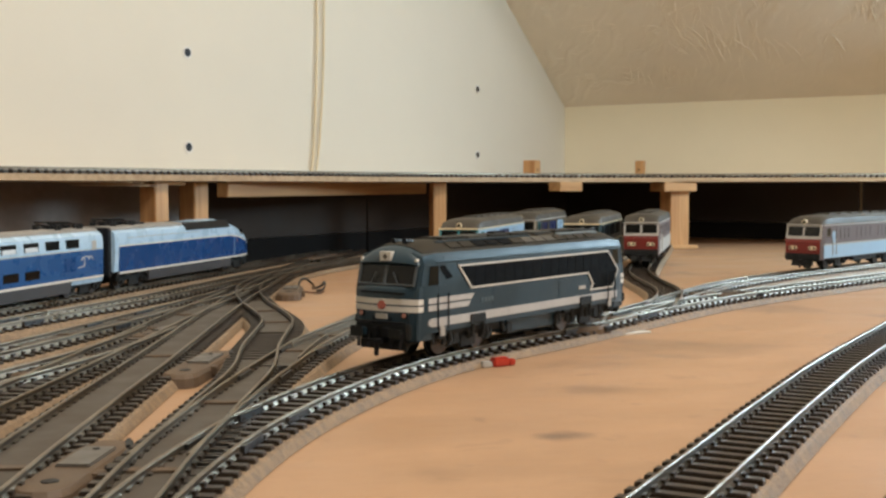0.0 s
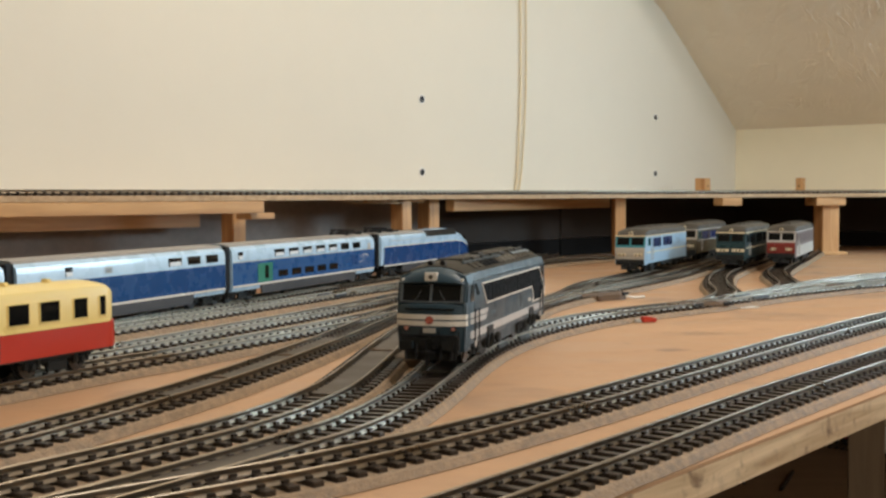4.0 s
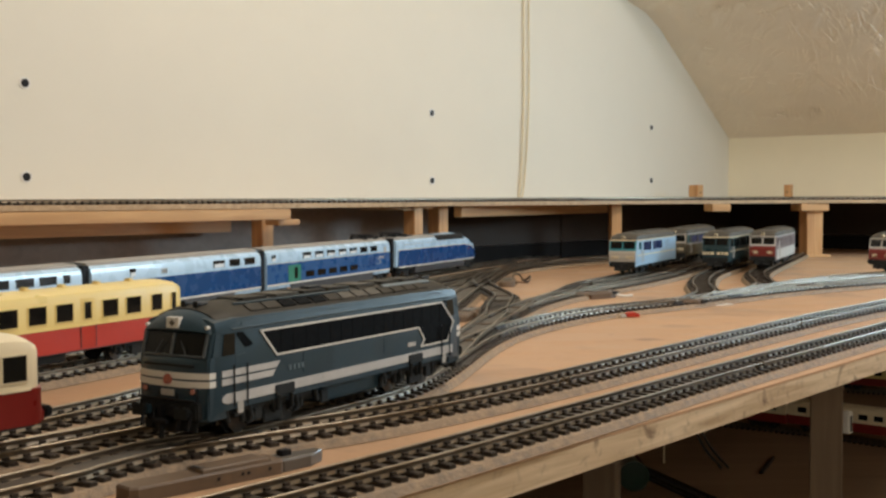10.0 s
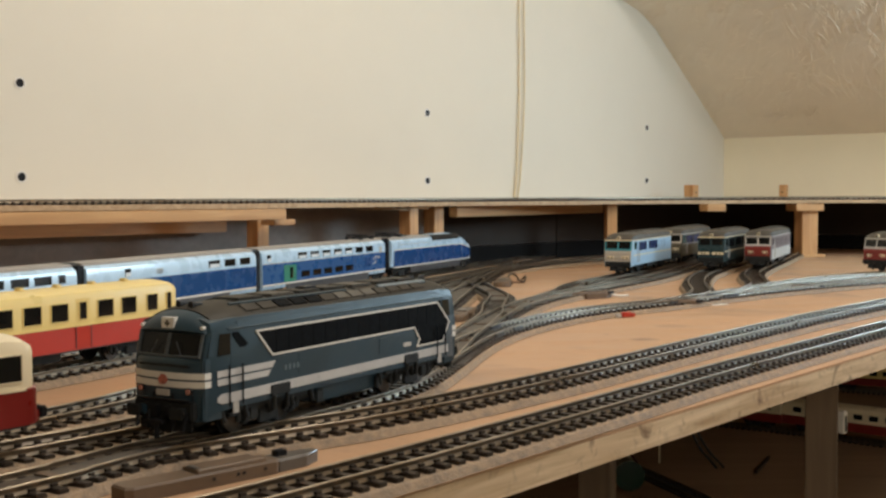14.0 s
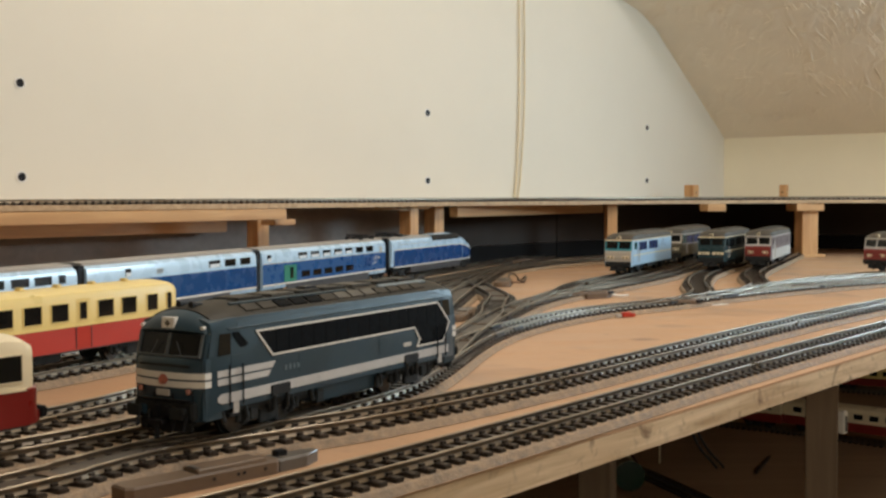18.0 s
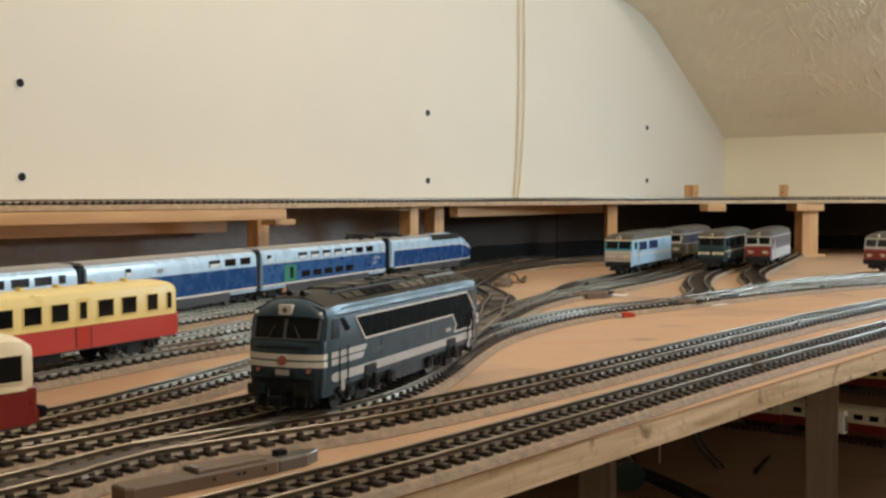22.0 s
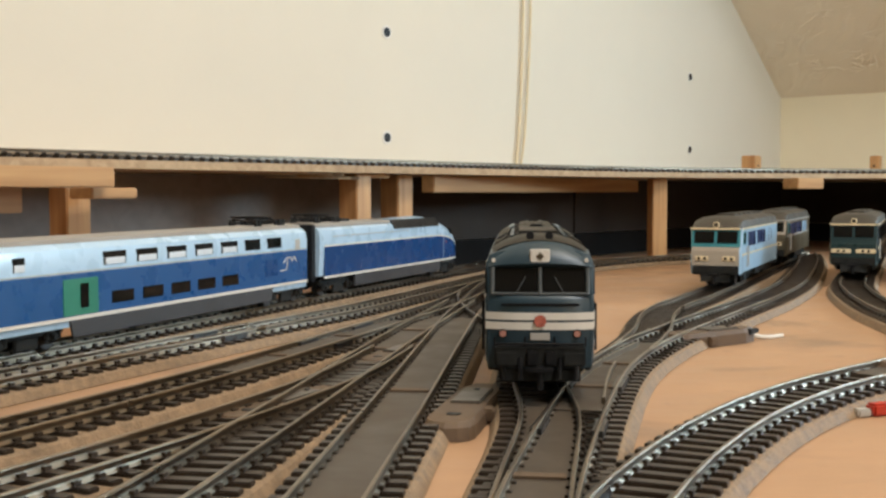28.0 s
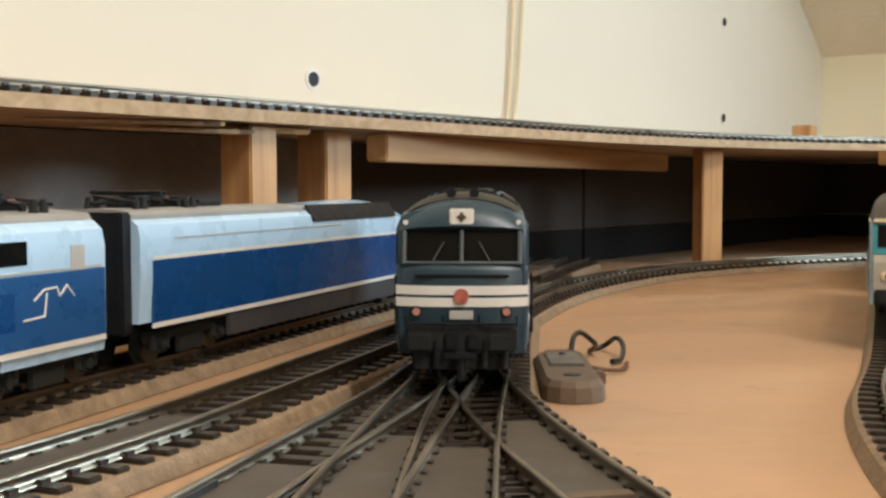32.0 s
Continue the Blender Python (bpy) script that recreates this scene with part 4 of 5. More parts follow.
    for x in (-62, -44, -24, -4, 14, 32, 52):
        part("roof_hatch", box((x, 0, 49.6), (15, 13, 1.0), 0.3, k=MM), ROOF if x not in (-24, 32) else DUST, t)
        part("roof_rib", loft([[(x + 9.4 + d, y, z) for y, z in arch(17.5, 50.0, 0.55)] for d in (-0.35, 0.35)], MM), GRIME, t)

    def on_roof(name, x, a, sd, size, material, label=""):
        ob = part(name, box((0, 0, 0), size, 0.15, k=MM), material, t, label)
        lean = math.atan2(10.0 * math.cos(a), 17.3 * math.sin(a))
        ob.matrix_basis = Matrix.Translation((x * MM, sd * 17.3 * math.cos(a) * MM, (39.75 + 10.0 * math.sin(a) ** 0.9) * MM)) @ Matrix.Rotation(-sd * lean, 4, "X")
    for sd in (-1, 1):
        for x in range(-60, 70, 10):
            on_roof("roof_panel", x, 0.78, sd, (8.6, 4.6, 0.6), MESHBLACK if x in (20, 30, 40) else (DUST if x in (-20, -10, 0) else ROOF), "" if x not in (-20, -10, 0) else "pale dusty roof panel")
        on_roof("roof_ledge", -52, 0.98, sd, (40, 2.4, 1.1), LEDGE, "pale roof ledge with a painted reflection")
        on_roof("roof_ledge", 30, 1.04, sd, (76, 1.2, 0.9), BLUE, "thin slate-blue roof ledge")
    part("exhaust", box((8, 0, 50.2), (9, 5, 1.6), 0.4, k=MM), BLACK, t)
    for s in (-1, 1):
        part("horn", rod((s * 76, 3, 49.0), (s * 82, 3, 49.2), 0.7, 8, MM, 1.3), BLACK, t)
        part("horn", rod((s * 76, -3, 49.0), (s * 82, -3, 49.2), 0.7, 8, MM, 1.3), BLACK, t)
        bogie(t, s * 52, 28, 6.3, 13.4, 2, 56)
        for sd in (-1, 1):
            for x in (-27, -14, 0, 14, 27):
                part("damper", rod((s * 52 + x, sd * 15.4, 6.5), (s * 52 + x + 2, sd * 15.4, 12.4), 1.1, 8, MM), GRIME, t)
            part("bogie_beam", box((s * 52, sd * 15.2, 10.6), (46, 1.4, 2.2), 0.4, k=MM), GRIME, t)
            part("sand_pipe", rod((s * 78, sd * 13, 11), (s * 73, sd * 10, 3), 0.5, 6, MM), GRIME, t)
    part("fuel_tank", box((-2, 0, 9.0), (46, 28, 9.0), 1.2, k=MM), BLUE, t)
    part("underframe", box((0, 0, 12.5), (150, 20, 3), 0.4, k=MM), GRIME, t)
    return t


def tgv_power(m):
    """Streamlined power car, nose at x = 0, running back to x = -256."""
    t = empty("streamlined_power_car", m, "silver and blue streamlined high-speed power car with a black roof grille", "train car", "high-speed train")
    n = 10

    def ring(x, w, zb, zm, zt, p=0.6):
        pts = [(x, -w * 0.94, zb), (x, -w, zb + (zm - zb) * 0.5), (x, -w, zm)]
        for i in range(1, n):
            a = math.pi * i / n
            pts.append((x, -w * math.cos(a), zm + (zt - zm) * math.sin(a) ** p))
        return pts + [(x, w, zm), (x, w, zb + (zm - zb) * 0.5), (x, w * 0.94, zb)]

    def prow(x):
        """The roof's height over the nose: a long falling bow down to a blunt tip."""
        return 20.5 + 25.0 * (1 - min(1.0, max(0.0, 1 + x / 78)) ** 2)

    def beam(x):
        return 16.4 * max(0.10, 1 - max(0.0, 1 + x / 78) ** 3.6) ** 0.5
    stations = (-78, -70, -62, -54, -46, -38, -31, -25, -19, -14, -10, -7, -4.5, -2.5, -1.2, -0.3)
    body = [ring(-258, 16.4, 13, 37, 44), ring(-140, 16.4, 13, 37, 44), ring(-100, 16.4, 13, 36.5, 45.4)] + [ring(x, beam(x), 12.4, 12.4 + (prow(x) - 12.4) * 0.70, prow(x), 0.78) for x in stations]
    hull = part("body", loft(body, MM), SILVERBLUE, t, smooth=True)
    # blue flank that sweeps up over the nose: a thin shell outside the hull
    flank = [(-252, 12.9, 30.4), (-140, 12.9, 30.4), (-95, 12.9, 30.4), (-62, 12.9, 30.2), (-50, 12.9, 29.4), (-38, 12.9, 27.8), (-28, 12.9, 25.8), (-19, 12.9, 23.4), (-12, 12.9, 21.0), (-7, 12.9, 19.0), (-3.5, 12.9, 17.4), (-1.2, 12.9, 16.2)]
    halfw = [16.4, 16.4, 16.4] + [beam(x) for x, _, _ in flank[3:]]
    for sd in (-1, 1):
        part("blue_flank", loft([[(x, sd * (w - 0.4), z0), (x, sd * (w + 0.25), z0), (x, sd * (w + 0.25), z1), (x, sd * (w - 0.4), z1)] for (x, z0, z1), w in zip(flank, halfw)], MM), DEEPBLUE, t, "deep blue side panel")
        part("white_line", loft([[(x, sd * (w - 0.6), z0 - 1.5), (x, sd * (w + 0.3), z0 - 1.5), (x, sd * (w + 0.3), z0 - 0.1), (x, sd * (w - 0.4), z0 - 0.1)] for (x, z0, z1), w in zip(flank, halfw)], MM), WHITE, t)
        part("white_line", loft([[(x, sd * (w - 0.4), z1 + 0.1), (x, sd * (w + 0.3), z1 + 0.1), (x, sd * (w + 0.3), z1 + 1.1), (x, sd * (w - 0.4), z1 + 1.1)] for (x, z0, z1), w in zip(flank, halfw)], MM), WHITE, t)
        part("skirt", box((-133, sd * 15.2, 7.6), (150, 1.6, 7.4), 0.4, k=MM), SKIRT, t, "grey underfloor skirt")
        part("cab_window", side_plate([(-38, 35.2), (-34, 35.0), (-31, 31.6), (-34.5, 30.6)], sd * 13.0, sd * 15.6, MM), GLASS, t)
        g = part("roof_grille", box((0, 0, 0), (84, 7.0, 0.8), 0.2, k=MM), BLACK, t, "black roof-side grille")
        g.matrix_basis = Matrix.Translation((-104 * MM, sd * 15.0 * MM, 41.2 * MM)) @ Matrix.Rotation(sd * -1.02, 4, "X")
        part("emblem", box((-46, sd * 16.0, 25.5), (4, 0.5, 1.8), 0.1, k=MM), BADGE, t)
        for x in (-52, -58):
            part("door_seam", box((x, sd * 16.3, 21.5), (0.5, 0.5, 15), 0, k=MM), PALEBLUE, t)
        part("panel_line", box((-180, sd * 16.5, 36.4), (120, 0.3, 0.4), 0, k=MM), LIGHTGREY, t)
    part("windscreen", loft([ring(x, 8.5, prow(x) - 3, prow(x) - 1, prow(x) + 0.35, 0.5) for x in (-32, -26, -20, -14)], MM), GLASS, t, "raked dark windscreen")
    part("roof_top", loft([ring(-258, 13.5, 40, 43.2, 44.9), ring(-150, 13.5, 40, 43.2, 44.9), ring(-140, 12, 40, 43, 44.3)], MM), ROOFGREY, t, "warm grey roof")
    pantograph(t, -232)
    part("roof_gear", box((-205, 0, 45.4), (22, 12, 1.6), 0.5, k=MM), BLACK, t)
    for x in (-226, -40):
        bogie(t, x, 34, 5.3, 11.5)
    part("nose_apron", box((-22, 0, 9.0), (26, 18, 6), 1.5, k=MM), SKIRT, t)
    part("gangway", box((-260, 0, 27), (5, 27, 34), 0.6, k=MM), BLACK, t, "black bellows")
    return t


def pantograph(t, x):
    for s in (-1, 1):
        part("pantograph_arm", rod((x - 14, s * 6, 46), (x + 8, s * 3, 48.0), 0.5, 6, MM), BLACK, t)
        part("pantograph_arm", rod((x + 8, s * 3, 48.0), (x - 8, s * 5, 49.4), 0.45, 6, MM), BLACK, t)
        part("insulator", rod((x - 9, s * 2, 45), (x - 9, s * 2, 47.5), 0.9, 8, MM), BLACK, t)
        part("insulator", rod((x + 9, s * 7, 45), (x + 9, s * 7, 47.0), 1.0, 8, MM), BLACK, t)
    part("pantograph_bow", rod((x - 8, -12, 49.4), (x - 8, 12, 49.4), 0.6, 6, MM), BLACK, t)
    part("pantograph_bow", rod((x - 5, -12, 49.2), (x - 5, 12, 49.2), 0.6, 6, MM), BLACK, t)
    part("pantograph_base", box((x, 0, 45.6), (30, 4, 1.0), 0.2, k=MM), BLACK, t)
    for dx in (-15, -11, 12, 16):
        for y in (-8, 8):
            part("insulator", rod((x + dx, y, 44.0), (x + dx, y, 48.0), 1.3, 10, MM, 0.8), GRIME, t)
    for dx in (-17, -3, 6, 18):
        part("spring_rod", rod((x + dx, -9, 46.6), (x + dx + 6, 9, 48.2), 0.5, 6, MM), BLACK, t)
    part("roof_cable", rod((x - 18, 5, 46.4), (x + 20, -6, 46.8), 0.5, 6, MM), BLACK, t)
    part("breaker_box", box((x + 14, 3, 46.4), (6, 5, 3.4), 0.4, k=MM), BROWNRED, t, "rust-brown breaker box")


def tgv_trailer(m, length, upper, lower, door, end_car, slim=(), pane_strips=True):
    """Double-deck trailer, front end at x = 0 running back."""
    t = empty("double_deck_coach", m, "silver and blue double-deck coach with two rows of windows", "train car", "high-speed train")
    n = 10

    def ring(x, w=16.3, zt=44.6):
        pts = [(x, -w * 0.95, 8.5), (x, -w, 14), (x, -w, 36)]
        for i in range(1, n):
            a = math.pi * i / n
            pts.append((x, -w * math.cos(a), 36 + (zt - 36) * math.sin(a) ** 0.62))
        return pts + [(x, w, 36), (x, w, 14), (x, w * 0.95, 8.5)]

    part("body", loft([ring(-length + 4), ring(-length + 5), ring(-5), ring(-4)], MM), SILVERBLUE, t, smooth=True)
    part("roof_top", loft([[(x, -12.5, 42.6), (x, -11.5, 44.3), (x, 0, 45.3), (x, 11.5, 44.3), (x, 12.5, 42.6)] for x in (-length + 4, -4)], MM), ROOFGREY, t, "warm grey roof")
    for sd in (-1, 1):
        part("blue_flank", side_plate([(-length + 4.5, 12.9), (-4.5, 12.9), (-4.5, 30.2), (-length + 4.5, 30.2)], sd * 15.9, sd * 16.55, MM), MIDBLUE if end_car else DEEPBLUE, t, "blue lower side")
        part("white_line", side_plate([(-length + 4.5, 11.3), (-4.5, 11.3), (-4.5, 12.8), (-length + 4.5, 12.8)], sd * 15.9, sd * 16.6, MM), WHITE, t)
        part("skirt", side_plate([(-length + 48, 4.2), (-48, 4.2), (-46, 11.2), (-length + 46, 11.2)], sd * 15.6, sd * 16.5, MM), SKIRT, t, "grey underfloor skirt")
        for x in upper:
            w = 7.0 if x in slim else 16.4
            win = part("window", box((-x, sd * 16.15, 35.4), (w, 0.7, 5.8), 0.25, k=MM), GLASS, t)
            # white strip across the lower part of the pane
            if pane_strips and x not in upper[:2]:
                part("pane_strip", box((-x + 0.2, sd * 16.45, 34.2), (w * 0.86, 0.3, 2.9), 0.1, k=MM), PANE_STRIP, win, "pale strip over the pane's lower part")
        for x in lower:
            part("window", box((-x, sd * 16.5, 18.6), (16.4, 0.6, 5.4), 0.25, k=MM), GLASS, t)
        if door:
            d = part("door", box((-door, sd * 16.4, 20.6), (23, 0.8, 15), 0.2, k=MM), GREENDOOR, t, "green entrance door")
            part("door_window", box((-door + 2, sd * 16.9, 21), (5.5, 0.4, 10), 0.2, k=MM), GLASS, d)
            part("panel_line", box((-length / 2, sd * 16.35, 30.8), (length - 12, 0.4, 0.5), 0, k=MM), LIGHTGREY, t)
        if end_car:
            sw = bmesh.new()
            pts = [(-34, 24), (-30, 26.4), (-25, 26.6), (-24, 24.4), (-21, 26.8), (-18, 24.0)]
            for (x0, z0), (x1, z1) in zip(pts, pts[1:]):
                add_rod(sw, (x0, sd * 16.5, z0), (x1, sd * 16.5, z1), 0.32, 6, MM)
            for (x0, z0), (x1, z1) in zip([(-29, 25.5), (-30, 20), (-38, 19.6)], [(-30, 20), (-38, 19.6)]):
                add_rod(sw, (x0, sd * 16.5, z0), (x1, sd * 16.5, z1), 0.32, 6, MM)
            part("emblem", sw, WHITE, t, "white swirl emblem")
            part("equipment_door", box((-48, sd * 16.4, 22), (14, 0.5, 9), 0.1, k=MM), DEEPBLUE, t)
            part("vent", box((-16, sd * 16.2, 32), (6, 0.5, 9), 0.1, k=MM), LIGHTGREY, t)
        else:
            part("notice_plate", box((-length * 0.62, sd * 16.1, 34.4), (8, 0.4, 4), 0.1, k=MM), WHITE, t)
    for x in (-24, -length + 24):
        bogie(t, x, 32, 5.3, 11.5)
    part("gangway", box((-length + 1, 0, 26), (7, 28, 34), 0.6, k=MM), BLACK, t, "black bellows")
    if end_car:
        pantograph(t, -34)
    return t


def railcar(m, upper_mat, lower_mat, label, openings, length=250.0):
    """A light railcar: two-tone body, square windows, roof vents; front end at x = 0 running back."""
    t = empty("railcar", m, label, "railcar", "railcars")

    def ring(x, w, zb, zs, zt, n=8):
        pts = [(x, -w, zb), (x, -w, zs)]
        for i in range(1, n):
            a = math.pi * i / n
            pts.append((x, -w * math.cos(a), zs + (zt - zs) * math.sin(a) ** 0.6))
        return pts + [(x, w, zs), (x, w, zb)]

    lo = [ring(-length, 15.2, 9.5, 22.0, 22.6), ring(-6, 15.2, 9.5, 22.0, 22.6), ring(-2, 13.4, 9.5, 22.0, 22.6), ring(0, 10.5, 9.5, 22.0, 22.6)]
    hi = [ring(-length, 15.0, 22.0, 36.0, 41.5), ring(-12, 15.0, 22.0, 36.0, 41.5), ring(-6.5, 14.8, 22.0, 35.5, 40.4), ring(-3, 13.0, 22.0, 35.0, 38.2), ring(-1.2, 10.2, 22.0, 34.4, 36.0)]
    part("lower_body", loft(lo, MM), lower_mat, t, smooth=True)
    part("upper_body", loft(hi, MM), upper_mat, t, smooth=True)
    part("solebar", box((-length / 2, 0, 9.4), (length - 10, 28.4, 1.6), 0.2, k=MM), SKIRT, t)
    for sd in (-1, 1):
        for x, w in openings:
            win = part("window", box((x, sd * 14.95, 29.6), (w, 0.5, 9.4), 0.3, k=MM), GLASS, t)
            fb = bmesh.new()
            for dx in (-w / 2, w / 2):
                add_box(fb, (x + dx, sd * 15.2, 29.4), (0.5, 0.35, 9.8), 0, k=MM)
            for dz in (-4.7, 4.7):
                add_box(fb, (x, sd * 15.2, 29.6 + dz), (w, 0.35, 0.5), 0, k=MM)
            part("window_frame", fb, upper_mat, win)
        part("door", box((-79.5, sd * 15.25, 15.9), (10.6, 0.4, 11), 0.2, k=MM), lower_mat, t)
        part("door_top", box((-79.5, sd * 14.85, 29.4), (10.6, 0.4, 13.6), 0.2, k=MM), upper_mat, t)
        for dx in (-85.0, -74.0):
            part("door_seam", box((dx, sd * 15.4, 16), (0.4, 0.3, 11.5), 0, k=MM), SKIRT, t)
        part("waist_line", side_plate([(-length, 21.6), (-7, 21.6), (-7, 22.4), (-length, 22.4)], sd * 14.9, sd * 15.45, MM), upper_mat, t)
    for y in (-6.4, 6.4):
        part("cab_window", box((-1.6, y, 29.6), (1.6, 7.5, 7.8), 0.4, k=MM), GLASS, t)
    for i in range(8):
        part("roof_vent", box((-32 - 25.4 * i, 0, 42.0), (3.4, 4.6, 2.2), 0.6, k=MM), upper_mat, t)
    part("buffer_beam", box((-0.2, 0, 11.5), (2, 22, 4), 0.3, k=MM), lower_mat, t)
    for y in (-7.5, 7.5):
        part("lamp", rod((-1, y, 18), (0.9, y, 18), 1.6, 12, MM), WHITE, t)
    bm = bmesh.new()
    add_rod(bm, (0, 0, 11), (7, 0, 11), 1.2, 8, MM)
    add_box(bm, (7.5, 0, 11), (3, 7, 4), 0.6, k=MM)
    part("coupler", bm, BLACK, t)
    for x in (-38, -length + 38):
        bogie(t, x, 30, 5.4, 11.0)
    part("engine_tray", box((-length / 2, 0, 6.4), (70, 20, 5), 0.6, k=MM), GRIME, t)
    return t


def electric(m, label, body, lower, front, surround, upper, cabglass, line, belt, lamp_w, roof_line=None):
    """A parked boxy locomotive, front at x = 0 running back 196 mm.
    lower: lower side, front: panel below the windscreens, upper: side panels, belt: height of the side's colour change."""
    t = empty("parked_locomotive", m, label, "locomotive", "parked locomotives")
    L = 196.0
    W = 16.8
    hull = [section(-L + 6, 15.8, 9, 38, 39.5), section(-L + 12, W, 10, 38, 40.5), section(-12, W, 10, 38, 40.5), section(-8.0, 16.4, 9, 37.6, 38.8), section(-6, 16.0, 9, 26, 27), section(-4.4, 15.6, 9, 24, 25)]
    part("body", loft(hull, MM), body, t)
    part("roof", loft([section(-L + 9, 15.8, 38.8, 39.8, 45.0), section(-L + 15, 17.0, 38.8, 39.8, 47.0), section(-26, 17.0, 38.8, 39.8, 47.0), section(-15, 16.8, 38.8, 39.6, 45.4), section(-9.4, 16.0, 38.8, 39.2, 41.6), section(-7.4, 15.0, 38.8, 39.0, 39.6)], MM), OLDROOF, t, "weathered olive-grey roof", smooth=True)
    for x in range(-170, -30, 24):
        part("roof_hatch", box((x, 0, 47.2), (14, 12, 1.4), 0.3, k=MM), OLDROOF, t)
    for sd in (-1, 1):
        part("lower_side", side_plate([(-L + 14, 10.5), (-9, 10.5), (-9, belt), (-L + 14, belt)], sd * 16.6, sd * 17.0, MM), lower, t)
        part("belt_line", side_plate([(-L + 14, belt), (-9, belt), (-9, belt + 1.2), (-L + 14, belt + 1.2)], sd * 16.6, sd * 17.08, MM), line, t)
        part("gutter", side_plate([(-L + 12, 38.0), (-9, 38.0), (-9, 39.2), (-L + 12, 39.2)], sd * 16.6, sd * 17.15, MM), roof_line or line, t, "pale gutter line")
        part("cab_window", side_plate([(-24, 28.0), (-12.0, 28.0), (-13.0, 36.6), (-24, 36.6)], sd * 16.5, sd * 17.05, MM), cabglass, t)
        part("window_pane", side_plate([(-21.5, 29.0), (-14.0, 29.0), (-14.6, 35.8), (-21.5, 35.8)], sd * 16.6, sd * 17.12, MM), GLASS, t)
        for x, w in ((-50, 34), (-96, 40), (-142, 34)):
            pn = part("side_panel", box((x, sd * 16.75, 31.2), (w, 0.6, 10.0), 0.3, k=MM), upper if x != -142 or upper is not NAVY else PALEBLUE, t)
            for dx in (-w / 4, 0, w / 4):
                part("louvre", box((x + dx, sd * 17.05, 31.2), (0.5, 0.3, 9.0), 0, k=MM), BLACK if upper is not NAVY else upper, pn)
        part("cab_door", box((-28.5, sd * 16.8, 22), (6, 0.5, 22), 0.2, k=MM), lower, t)
        for x in (-25, -32):
            part("door_rail", rod((x, sd * 17.6, 13), (x, sd * 17.6, 27), 0.35, 6, MM), LIGHTGREY, t)
        part("battery_box", box((-L / 2, sd * 14.2, 9.4), (52, 4, 7.5), 0.6, k=MM), GRIME, t)
    part("front_panel", loft([[(x, y, z) for y in (-15.3, 15.3)] + [(x - 3, 15.3, z), (x - 3, -15.3, z)] for x, z in ((-3.9, 14.5), (-3.9, 24), (-4.6, 26.6))], MM), front, t)
    part("window_surround", loft([[(-4.9, y, 26.8), (-7.4, y, 38.6), (-10, y, 38.6), (-9, y, 26.8)] for y in (-15.7, 15.7)], MM), surround, t, "painted surround of the windscreens")
    for y0, y1 in ((-14.0, -1.0), (1.0, 14.0)):
        part("windscreen", loft([[(-5.0, y, 29.4), (-6.6, y, 37.0), (-9, y, 37.0), (-8, y, 29.4)] for y in (y0, y1)], MM), GLASS, t)
    part("visor", box((-6.9, 0, 38.6), (2.0, 31.4, 1.3), 0.3, k=MM), line, t, "pale edge above the windscreens")
    for y in (-8.6, 8.6):
        lamp = part("lamp", box((-3.7, y, 19.2), (1.0, lamp_w, 3.2), 0.4, k=MM), CREAM, t, "pale lamp cluster")
        for dy in (-2.0, 2.0):
            part("lens", rod((-3.4, y + dy, 19.2), (-3.0, y + dy, 19.2), 1.0, 10, MM), BLACK, lamp)
    hc = part("headcode_box", rod((-10, 0, 41.2), (-6.8, 0, 41.2), 2.1, 14, MM), CREAM, t)
    part("lens", rod((-6.9, 0, 41.2), (-6.5, 0, 41.2), 1.4, 12, MM), BLACK, hc)
    part("buffer_beam", box((-4.8, 0, 11.4), (3, 30, 6), 0.6, k=MM), GRIME, t)
    part("plough", loft([[(-1.8, y, 4.0), (-3.0, y, 8.6), (-6, y, 8.6), (-5, y, 4.0)] for y in (-9, 9)], MM), GRIME, t)
    buffers(t, -4, 1)
    coupling(t, -4, 1)
    for x in (-44, -L + 44):
        bogie(t, x, 28, 6.2, 12.0)
    part("underframe", box((-L / 2, 0, 10), (60, 24, 8), 1.0, k=MM), GRIME, t)
    return t


RT = 0.008


def heading(x, y, dx, dy):
    return pose(x, y, RT, 0, 0, math.degrees(math.atan2(dy, dx)))


# high-speed train: nose, then coaches behind it along one line
def tgv_at(way):
    a, b = Vector((0.0205, 1.493)), Vector((-0.257, 0.782))
    d = (b - a).normalized()
    p = a + d * way
    return heading(p.x, p.y, -d.x, -d.y)


rear, ahead = tgv_at(0.256).translation, math.radians(1.3)
lead = math.atan2(0.711, 0.2775) - ahead
tgv_power(pose(rear.x + 0.261 * math.cos(lead), rear.y + 0.261 * math.sin(lead), RT, 0, 0, math.degrees(lead)))
tgv_trailer(tgv_at(0.266), 266, [44 + 24.2 * i for i in range(7)] + [250], [92 + 23 * i for i in range(5)], 213, True, (250,))
tgv_trailer(tgv_at(0.534), 230, [22, 45.5, 69, 181], [], 0, False, (181,))
tgv_trailer(tgv_at(0.766), 230, [19, 37, 58, 80, 102, 124, 146], [], 0, False, (19,), False)

BAYS = [(-44.8, 12), (-62.8, 12), (-79.5, 5.6), (-95.8, 12), (-114, 12), (-132.5, 12), (-151, 12), (-169.5, 12), (-187, 5.6), (-204, 12), (-222, 12), (-238, 8)]
railcar(heading(-0.1667, 0.6825, 0.45, 0.89), YELLOW, RED, "cream-yellow and bright red model railcar with square windows", [(-11.5, 4.2), (-25.8, 9)] + BAYS)
